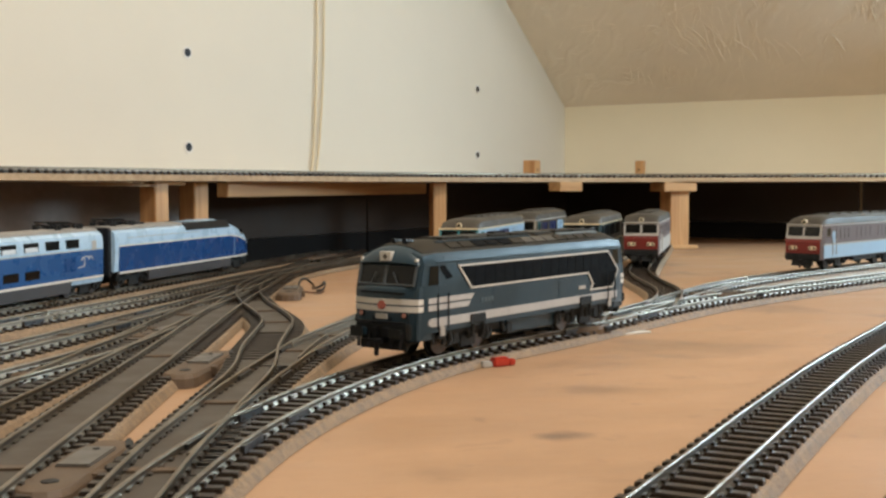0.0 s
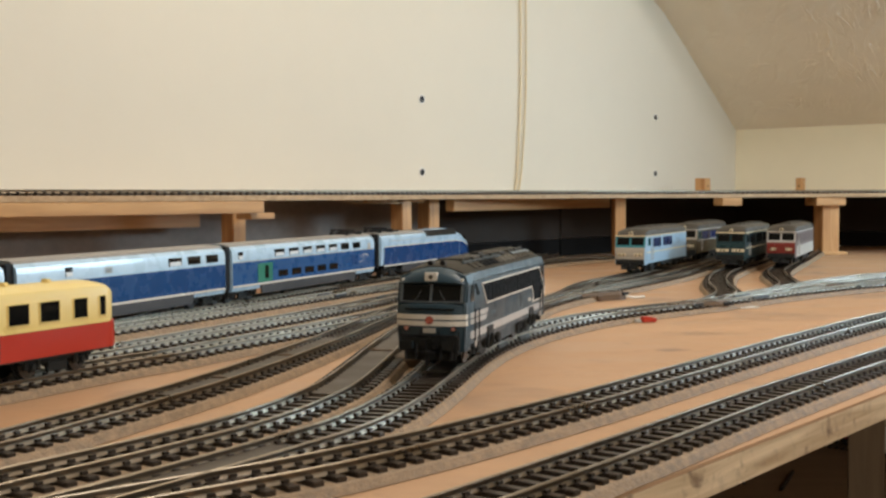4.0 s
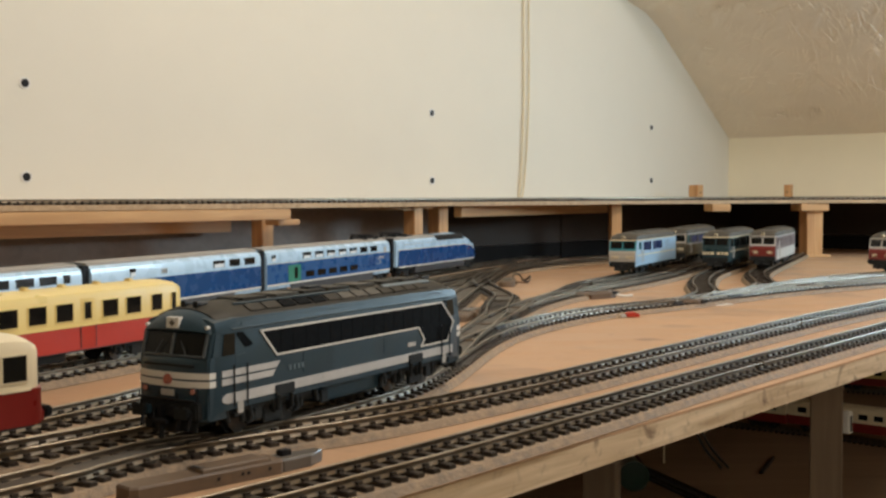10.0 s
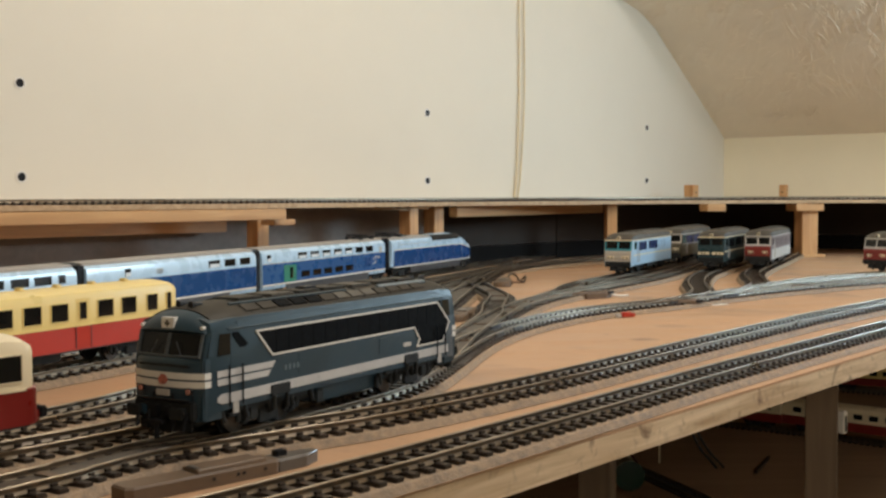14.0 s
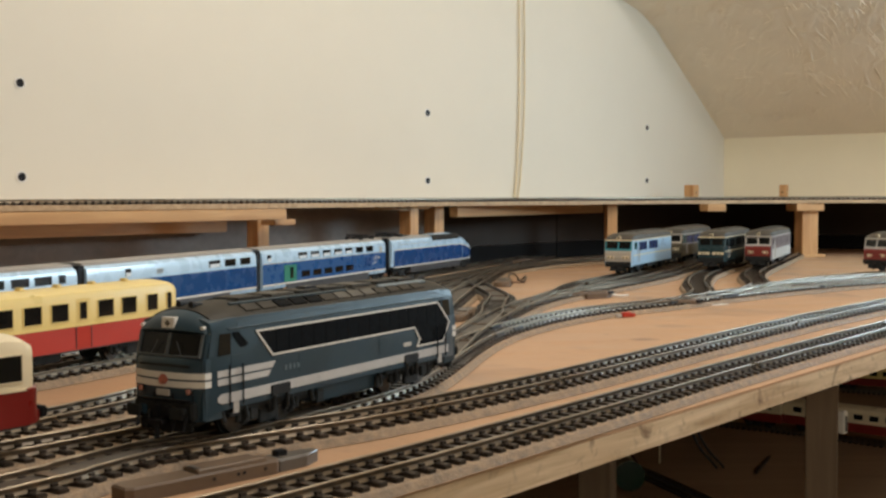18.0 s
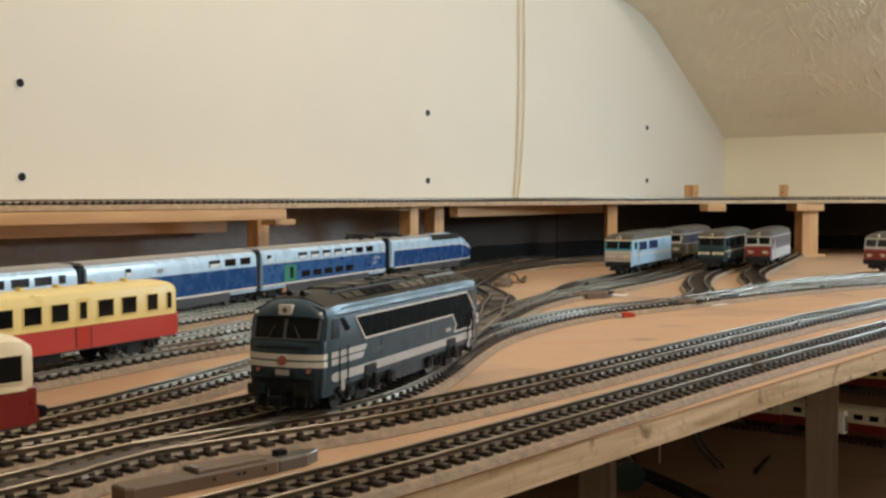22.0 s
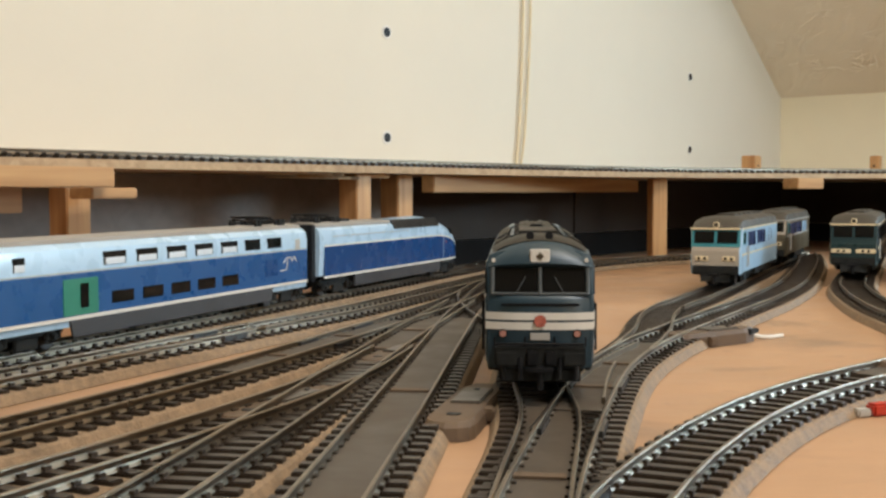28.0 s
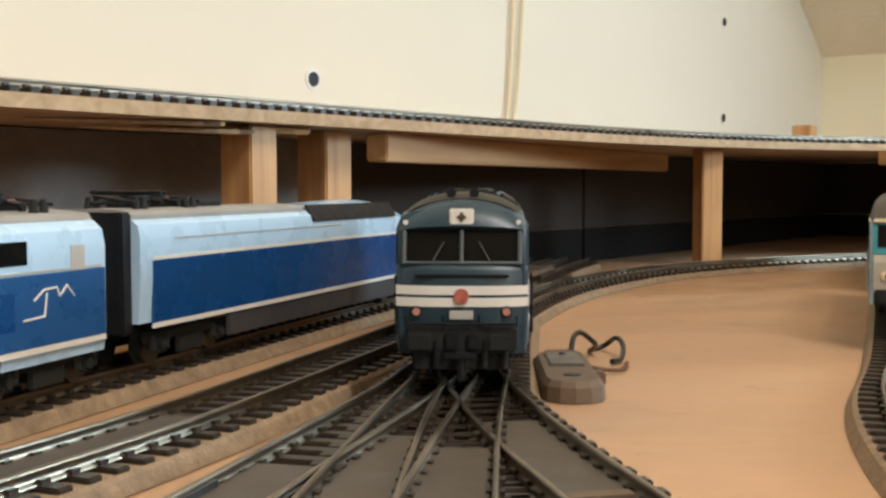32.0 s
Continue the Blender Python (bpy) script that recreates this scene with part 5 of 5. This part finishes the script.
railcar(heading(-0.1527, 0.4141, 0.62, 0.785), CREAM, DARKRED, "cream and dark red model railcar with rounded end", [(-13, 9.5), (-28.5, 12)] + BAYS)

electric(heading(0.196, 1.312, -0.42, -0.907), "pale blue-white locomotive with teal windows and an olive roof", PALEBLUE, PALEBLUE, BEIGE, TEAL, NAVY, TEAL, CREAM, 21.0, 8.5)
electric(heading(0.296, 1.525, -0.42, -0.907), "weathered olive-brown locomotive with teal cab windows", OLIVE, OLIVE, OLIVE, BEIGE, NAVY, TEAL, LIGHTGREY, 25.0, 8.5)
electric(heading(0.322, 1.400, -0.41, -0.91), "dark green locomotive with a pale lamp band and cream lines", DARKGREEN, DARKGREEN, DARKGREEN, DARKGREEN, MESHBLACK, GLASS, CREAM, 21.0, 14.0)
electric(heading(0.386, 1.426, -0.40, -0.917), "brown-grey locomotive with a red front and pale lower sides", BROWNGREY, LIGHTGREY, MIDRED, LIGHTGREY, BROWNGREY, BROWNGREY, LIGHTGREY, 21.5, 7.0)
electric(heading(0.497, 1.338, -0.78, -0.62), "grey locomotive with a red front on the outer track", BROWNGREY, PALEBLUE, MIDRED, LIGHTGREY, BROWNGREY, BROWNGREY, LIGHTGREY, 21.5, 7.0)

LOCO = diesel(pose(0, 0.9, RT))

# ---- turnouts: dark plates between the rails, closing rails and switch motors ----


def stretch(key, y0, y1, step=0.006):
    line = smooth_line(TRACKS[key], step)
    return line[(line[:, 1] >= y0) & (line[:, 1] <= y1)]


for key, y0, y1 in (("T3", 0.60, 1.165), ("B", 0.66, 0.93), ("B", 1.02, 1.19), ("A", 0.33, 0.50), ("T4", 0.60, 0.80), ("T4", 1.0, 1.18), ("A", 0.965, 1.09), ("M2", 0.90, 1.06), ("T7", 1.02, 1.20), ("T6", 0.98, 1.15)):
    line = stretch(key, y0, y1)
    tn = empty("track_turnout", pose(0, 0, 0), "dark brown plastic turnout base with thin closing rails", "turnout", "turnouts")
    lift = 0.0001 * (len(key) + int(y0 * 10) % 5)
    part("turnout_base", sweep(line, [(-0.0074, 0.0036), (-0.0072, 0.0053 + lift), (0.0072, 0.0053 + lift), (0.0074, 0.0036)]), TURNOUT, tn)
    n = len(line)
    d = np.gradient(line, axis=0)
    d /= np.hypot(*d.T)[:, None]
    nr = np.c_[-d[:, 1], d[:, 0]]
    for side, span in ((-1, (0.1, 0.6)), (1, (0.35, 0.95))):
        i0, i1 = int(n * span[0]), int(n * span[1])
        w = np.linspace(0.0062, 0.0015, i1 - i0)[:, None] * side
        bar = line[i0:i1] + nr[i0:i1] * w
        if len(bar) > 2 and (key, y0) in (("M2", 0.90),):
            part("closing_rail", sweep(bar, [(-0.0004, 0.0050), (-0.0004, 0.0079), (0.0004, 0.0079), (0.0004, 0.0050)]), RAIL, tn)
    for f in (0.25, 0.6):
        x, y = line[int(n * f)]
        part("tie_plate", box((x, y, 0.0056 + lift), (0.004, 0.013, 0.0008), 0.0002, math.atan2(d[int(n * f)][1], d[int(n * f)][0])), MOTOR, tn)


def motor(a, b, wide=0.017, high=0.0055):
    """A switch motor box between two plan points: rounded housing, raised lid, screws, a lever and a lug."""
    a, b = Vector((*a, 0)), Vector((*b, 0))
    mid, d = (a + b) / 2, b - a
    turn = math.atan2(d.y, d.x)
    L = d.length
    t = empty("switch_motor", Matrix.Translation(mid) @ Matrix.Rotation(turn, 4, "Z"), "weathered brown plastic switch motor beside the track", "switch motor", "switch motors")
    n = 7
    ring = []
    for i in range(n):
        q = math.pi / 2 + math.pi * i / (n - 1)
        ring.append((-L / 2 + wide * 0.45 + wide * 0.45 * math.cos(q), wide / 2 * math.sin(q)))
    ring += [(L * 0.32, -wide / 2), (L / 2, -wide * 0.24), (L / 2, wide * 0.24), (L * 0.32, wide / 2)]
    lo = [(x * 1.02, y * 1.03, 0.0002) for x, y in ring]
    mi = [(x, y, high * 0.72) for x, y in ring]
    hi = [(x * 0.95, y * 0.86, high) for x, y in ring]
    part("housing", loft([lo, mi, hi]), MOTOR, t)
    lid = part("lid", box((0.12 * L, 0, high * 0.98 + 0.0003), (L * 0.36, wide * 0.62, 0.0012), 0.0004), LIDGREY, t, "greyish raised motor lid")
    part("screw", rod((0.24 * L, 0, high + 0.0006), (0.24 * L, 0, high + 0.0011), 0.0010, 8), BLACK, lid)
    part("socket_hole", rod((-0.30 * L, 0, high - 0.001), (-0.30 * L, 0, high + 0.0002), wide * 0.15, 14), BLACK, t, "round dark hole in the rounded end")
    part("lever", box((L * 0.47, -wide * 0.30, high * 0.72), (L * 0.18, 0.0026, 0.0026), 0.0006, 0.3), BLACK, t, "black lever arm")
    part("lug", box((-L * 0.1, -wide * 0.52, 0.003), (0.006, 0.004, 0.004), 0.0006), MOTOR, t)
    return t


motor((-0.0175, 0.712), (-0.004, 0.772), 0.0155)
motor((0.006, 0.888), (0.023, 0.958), 0.0155)
motor((-0.058, 0.900), (-0.030, 0.955), 0.014, 0.0055)
motor((0.062, 1.235), (0.068, 1.30), 0.017, 0.006)
motor((0.112, 1.078), (0.158, 1.108), 0.015, 0.007)
motor((0.172, 0.985), (0.222, 1.008), 0.013, 0.0075)
motor((0.330, 1.164), (0.379, 1.166), 0.014, 0.0075)
motor((0.095, 1.60), (0.125, 1.67), 0.018, 0.008)
motor((-0.02, 1.01), (0.0, 1.06), 0.012, 0.006)



def long_motor(a, b, wide=0.0115, high=0.0050):
    """A long one-piece switch machine: tapered tray, raised lid, grey tail, latch and side screws."""
    a, b = Vector((*a, 0)), Vector((*b, 0))
    L, d = (b - a).length, b - a
    t = empty("switch_motor", Matrix.Translation((a + b) / 2) @ Matrix.Rotation(math.atan2(d.y, d.x), 4, "Z"), "long brown plastic switch motor with a grey tapered tail", "switch motor", "switch motors")
    ring = [(-L * 0.5, -wide * 0.36), (-L * 0.47, -wide * 0.5), (L * 0.22, -wide * 0.5), (L * 0.24, -wide * 0.42), (L * 0.24, wide * 0.5), (-L * 0.47, wide * 0.5), (-L * 0.5, wide * 0.36)]
    part("housing", loft([[(x, y, z) for x, y in ring] for z in (0.0002, high * 0.86)] + [[(x * 0.985, y * 0.9, high) for x, y in ring]]), MOTOR, t)
    lid = part("lid", loft([[(x, y, z) for x, y in ((-L * 0.17 + o, -wide * 0.44 + o), (L * 0.18 - o * 3, -wide * 0.44 + o), (L * 0.18 - o * 3, wide * 0.44 - o), (-L * 0.17 + o, wide * 0.44 - o))] for z, o in ((high * 0.9, 0.0), (high + 0.0011, 0.0003), (high + 0.0015, 0.0009))]), MOTOR, t)
    part("catch", box((-L * 0.15, 0, high + 0.0013), (0.0024, wide * 0.5, 0.0008), 0.0002), LIDGREY, lid)
    tail = [(L * 0.245, -wide * 0.42), (L * 0.40, -wide * 0.36), (L * 0.5, -wide * 0.02), (L * 0.49, wide * 0.32), (L * 0.245, wide * 0.46)]
    part("tail", loft([[(x, y, z) for x, y in tail] for z in (0.0002, high * 0.78)] + [[(x * 0.985, y * 0.86, high * 0.92) for x, y in tail]]), LIDGREY, t, "grey tapered tail")
    part("latch", box((L * 0.30, wide * 0.12, high + 0.0003), (0.0045, 0.0036, 0.0026), 0.0003), BLACK, t, "black square latch")
    for x in (-L * 0.10, L * 0.02, L * 0.05, L * 0.16):
        part("screw", rod((x, -wide * 0.48, high * 0.55), (x, -wide * 0.52, high * 0.55), 0.0006, 8), BLACK, t)


long_motor((-0.1035, 0.363), (-0.0465, 0.4195))

# red clip with its little motor foot beside the main track
clip = empty("red_clip", pose(0.1455, 0.922, 0, 0, 0, 20), "small red plastic clip with a grey foot beside the track", "clip")
part("clip_body", box((0, 0, 0.0022), (0.0085, 0.0046, 0.0040), 0.0008), REDPLASTIC, clip)
part("clip_tip", box((0.0058, -0.0004, 0.0017), (0.0034, 0.003, 0.003), 0.0006), REDPLASTIC, clip)
part("clip_foot", box((-0.0068, 0.0005, 0.0014), (0.0055, 0.0036, 0.0026), 0.0006), LIGHTGREY, clip)


def wire(pts, r, material, label):
    cu = bpy.data.curves.new("loose_wire", "CURVE")
    cu.dimensions, cu.bevel_depth, cu.bevel_resolution = "3D", r, 2
    sp = cu.splines.new("BEZIER")
    sp.bezier_points.add(len(pts) - 1)
    for bp, p in zip(sp.bezier_points, pts):
        bp.co = p
        bp.handle_left_type = bp.handle_right_type = "AUTO"
    cu.materials.append(material)
    return tagged(new("loose_wire", cu), label, "wire", "loose wires")


wire([(0.071, 1.295, 0.004), (0.077, 1.31, 0.010), (0.083, 1.315, 0.006), (0.089, 1.335, 0.0012), (0.093, 1.325, 0.006), (0.090, 1.305, 0.0015), (0.086, 1.30, 0.0015)], 0.0009, WIRE_BLACK, "loop of loose black wire at a switch motor")
wire([(0.071, 1.29, 0.003), (0.078, 1.283, 0.002), (0.086, 1.287, 0.001), (0.091, 1.30, 0.001)], 0.0007, mat("brown_wire", (0.12, 0.05, 0.02), 0.4), "thin brown wire end lying on the board")
wire([(0.158, 1.108, 0.003), (0.168, 1.112, 0.001), (0.178, 1.118, 0.001)], 0.0011, WHITE, "short white wire end at a switch motor")

# joint bars and paint spots that catch the light on the rails
for key, y in (("T6", 1.06), ("T7", 1.09), ("T6", 1.12), ("A", 0.76), ("A", 0.80), ("M2", 0.88), ("M2", 0.95), ("A", 1.0), ("A", 1.06)):
    line = stretch(key, y - 0.012, y + 0.012)
    for side in (-1, 1):
        prof = [(side * 0.00825 + p, q) for p, q in ((-0.0016, 0.0048), (-0.0016, 0.0072), (0.0016, 0.0072), (0.0016, 0.0048))]
        tagged(part("rail_joiner", sweep(line, prof), STEEL), "bright metal rail joiner clasping two rail ends", "rail joiner", "rail joiners")

# ---- under the shelf: brown hardboard behind the posts, darkened for the shade there ----
HARD = mat("shade_toned_hardboard", (0.040, 0.026, 0.017), 0.8, vary=0.2, scale=12, bump=0.1)
def backing(origin, d, u0, u1, z0, z1, material, label):
    bm = bmesh.new()
    c = origin + d * ((u0 + u1) / 2)
    add_box(bm, (c.x, c.y, (z0 + z1) / 2), (u1 - u0 - 0.002, 0.004, z1 - z0), 0.0, math.atan2(d.y, d.x))
    tagged(part("backing_board", bm, material), label, "backing board", "backing boards")


# left-hand board, its colour lowered for the shade the shelf throws
backing(W0 + WN * 0.004, WD, -1.55, 0.013, 0.0004, 0.0845, DIMBOARD, "brown fibreboard toned dim for the shade behind the high-speed train")
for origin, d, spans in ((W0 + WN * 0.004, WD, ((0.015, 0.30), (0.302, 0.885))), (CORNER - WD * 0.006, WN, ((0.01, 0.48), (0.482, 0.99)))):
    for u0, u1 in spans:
        backing(origin, d, u0, u1, 0.026, 0.0845, HARD, "brown hardboard panel behind the shelf posts, darkened for the shade")
        # this strip hides the pale wall and paints the unlit gap black
        backing(origin, d, u0, u1, 0.0004, 0.0255, DARK, "black strip standing in for the dark gap under the hardboard")

# ---- below the table: lower deck with stored coaches, table legs ----
LOW = -0.23
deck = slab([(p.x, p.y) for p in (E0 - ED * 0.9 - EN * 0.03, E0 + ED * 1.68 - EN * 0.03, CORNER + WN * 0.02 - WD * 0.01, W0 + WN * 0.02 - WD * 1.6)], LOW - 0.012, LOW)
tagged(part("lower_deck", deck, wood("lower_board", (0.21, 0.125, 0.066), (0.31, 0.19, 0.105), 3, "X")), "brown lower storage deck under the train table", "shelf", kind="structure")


def leg(px, far, w=0.026):
    x, y = on_ray(px, far)
    t = empty("table_leg", pose(x, y, 0, 0, 0, 70), "square grey-brown timber leg under the table", "table leg", "table legs")
    part("upright", box((0, 0, (-0.0128 + FLOOR_Z) / 2), (w, w, -FLOOR_Z - 0.0128), 0.001), LEGWOOD, t)
    bm = bmesh.new()
    rings = [[bm.verts.new((-w / 2 - d, y, z)) for y, z in ((w / 2, -0.0128), (w / 2, -0.040), (-w / 2, -0.0190), (-w / 2, -0.0128))] for d in (-0.0005, 0.003)]
    for i in range(4):
        bm.faces.new((rings[0][i], rings[0][(i + 1) % 4], rings[1][(i + 1) % 4], rings[1][i]))
    bm.faces.new(rings[1])
    bm.faces.new(list(reversed(rings[0])))
    part("gusset", bm, PLY_EDGE, t, "pale triangular gusset plate")
    return t


LEGWOOD = wood("grey_brown_timber", (0.13, 0.088, 0.052), (0.225, 0.16, 0.10), 8, "Z")
leg(328, 0.98)
leg(133, 0.93)
tagged(part("table_joist", box((0, 0, 0), (1.9, 0.02, 0.05), 0.001), LEGWOOD), "timber joist under the table edge", "joist", kind="structure").matrix_world = Matrix.Translation(E0 - EN * 0.16 + ED * 0.7 + Vector((0, 0, -0.0385))) @ Matrix.Rotation(math.atan2(ED.y, ED.x), 4, "Z")


def stored_coach(m, upper, lower, label):
    t = empty("stored_coach", m, label, "coach", "stored coaches")
    L = 250
    part("lower_body", loft([section(x, 15.5, 9, 21, 21.5) for x in (-L, -1)], MM), lower, t)
    part("upper_body", loft([section(x, 15.3, 21, 36, 42) for x in (-L, -1)], MM), upper, t)
    for sd in (-1, 1):
        for i in range(11):
            part("window", box((-20 - 21 * i, sd * 15.4, 29.5), (12, 0.5, 7), 0.2, k=MM), GLASS, t)
    for x in (-36, -L + 36):
        bogie(t, x, 28, 5.3, 11.0)
    return t


def deck_track(pts):
    return track("deck", pts, 0, bed=False, z0=LOW - 0.0028)


deck_track([(0.20, 1.45), (0.2155, 1.405), (0.2609, 1.2727), (0.30, 1.16)])
deck_track([(0.28, 1.72), (0.412, 1.63), (0.50, 1.57), (0.575, 1.50), (0.70, 1.40)])
deck_track([(0.50, 2.0), (0.68, 1.92), (0.80, 1.86), (1.0, 1.75)])
RTL = LOW + 0.0052
for x, y, dx, dy in ((0.665, 1.432, 0.75, -0.66), (0.472, 1.592, 0.79, -0.61)):
    stored_coach(pose(x, y, RTL, 0, 0, math.degrees(math.atan2(dy, dx))), CREAM, DARKRED, "cream and dark red coach stored on the lower deck")
stored_coach(pose(0.86, 1.83, RTL, 0, 0, math.degrees(math.atan2(-0.45, 0.89))), YELLOW, DARKRED, "cream-yellow and red coach stored on the lower deck")
gl = empty("green_bottle", pose(0.205, 1.30, LOW), "dark green glass bottle lying on the lower deck", "bottle")
part("bottle_body", rod((0, -0.03, 0.0171), (0, 0.02, 0.0171), 0.017, 18), mat("dark_green_glass", (0.006, 0.03, 0.012), 0.08, coat=0.5), gl, smooth=False)
part("bottle_neck", rod((0, 0.02, 0.0171), (0, 0.045, 0.0171), 0.014, 18, 1.0, 0.006), mat("dark_green_neck", (0.006, 0.03, 0.012), 0.08, coat=0.5), gl)
wire([(0.288, 1.40, -0.02), (0.283, 1.40, -0.09), (0.290, 1.395, -0.15), (0.304, 1.385, -0.20), (0.325, 1.37, LOW + 0.002)], 0.0016, WIRE_BLACK, "dark cable hanging below the table to the lower deck")
wire([(0.296, 1.402, -0.02), (0.290, 1.402, -0.09), (0.296, 1.397, -0.15), (0.312, 1.387, -0.20), (0.334, 1.372, LOW + 0.002)], 0.0014, WIRE_BLACK, "second dark cable hanging below the table to the lower deck")
wire([(0.367, 1.35, LOW + 0.002), (0.386, 1.39, LOW + 0.0022), (0.404, 1.43, LOW + 0.002)], 0.002, WIRE_BLACK, "short dark stick lying on the lower deck")
wire([(0.26, 1.40, -0.02), (0.262, 1.40, LOW + 0.002)], 0.0012, CABLE, "thin pale cord hanging below the table")
plug = empty("white_plug", pose(0.353, 1.02, -0.104, 0, 0, 50), "small white plastic socket on the table leg", "socket")
part("socket_body", box((0, 0, 0), (0.008, 0.007, 0.020), 0.001), WHITE, plug)
part("socket_opening", box((-0.0005, -0.0036, -0.001), (0.0045, 0.0006, 0.014), 0.0002), BLACK, plug)

ROUTE_A, ROUTE_B = TRACKS["A"][2:], TRACKS["A"][2:11] + TRACKS["B"][1:]


def chain(pts):
    line = smooth_line(pts, 0.002)
    return line, np.r_[0, np.cumsum(np.hypot(*np.diff(line, axis=0).T))]


def on_route(way, s):
    line, at = way
    return Vector((float(np.interp(s, at, line[:, 0])), float(np.interp(s, at, line[:, 1]))))


def motions():
    first, second = chain(ROUTE_A), chain(ROUTE_B)
    rows = []
    for t, s in RUN:
        way = first if t < 15 else second
        f, r = on_route(way, s + 0.046), on_route(way, s + 0.150)
        mid, d = (f + r) / 2, (f - r).normalized()
        rows.append((t, pose(mid.x, mid.y, RT, 0, 0, math.degrees(math.atan2(d.y, d.x)))))
    walk(LOCO, rows)


motions()
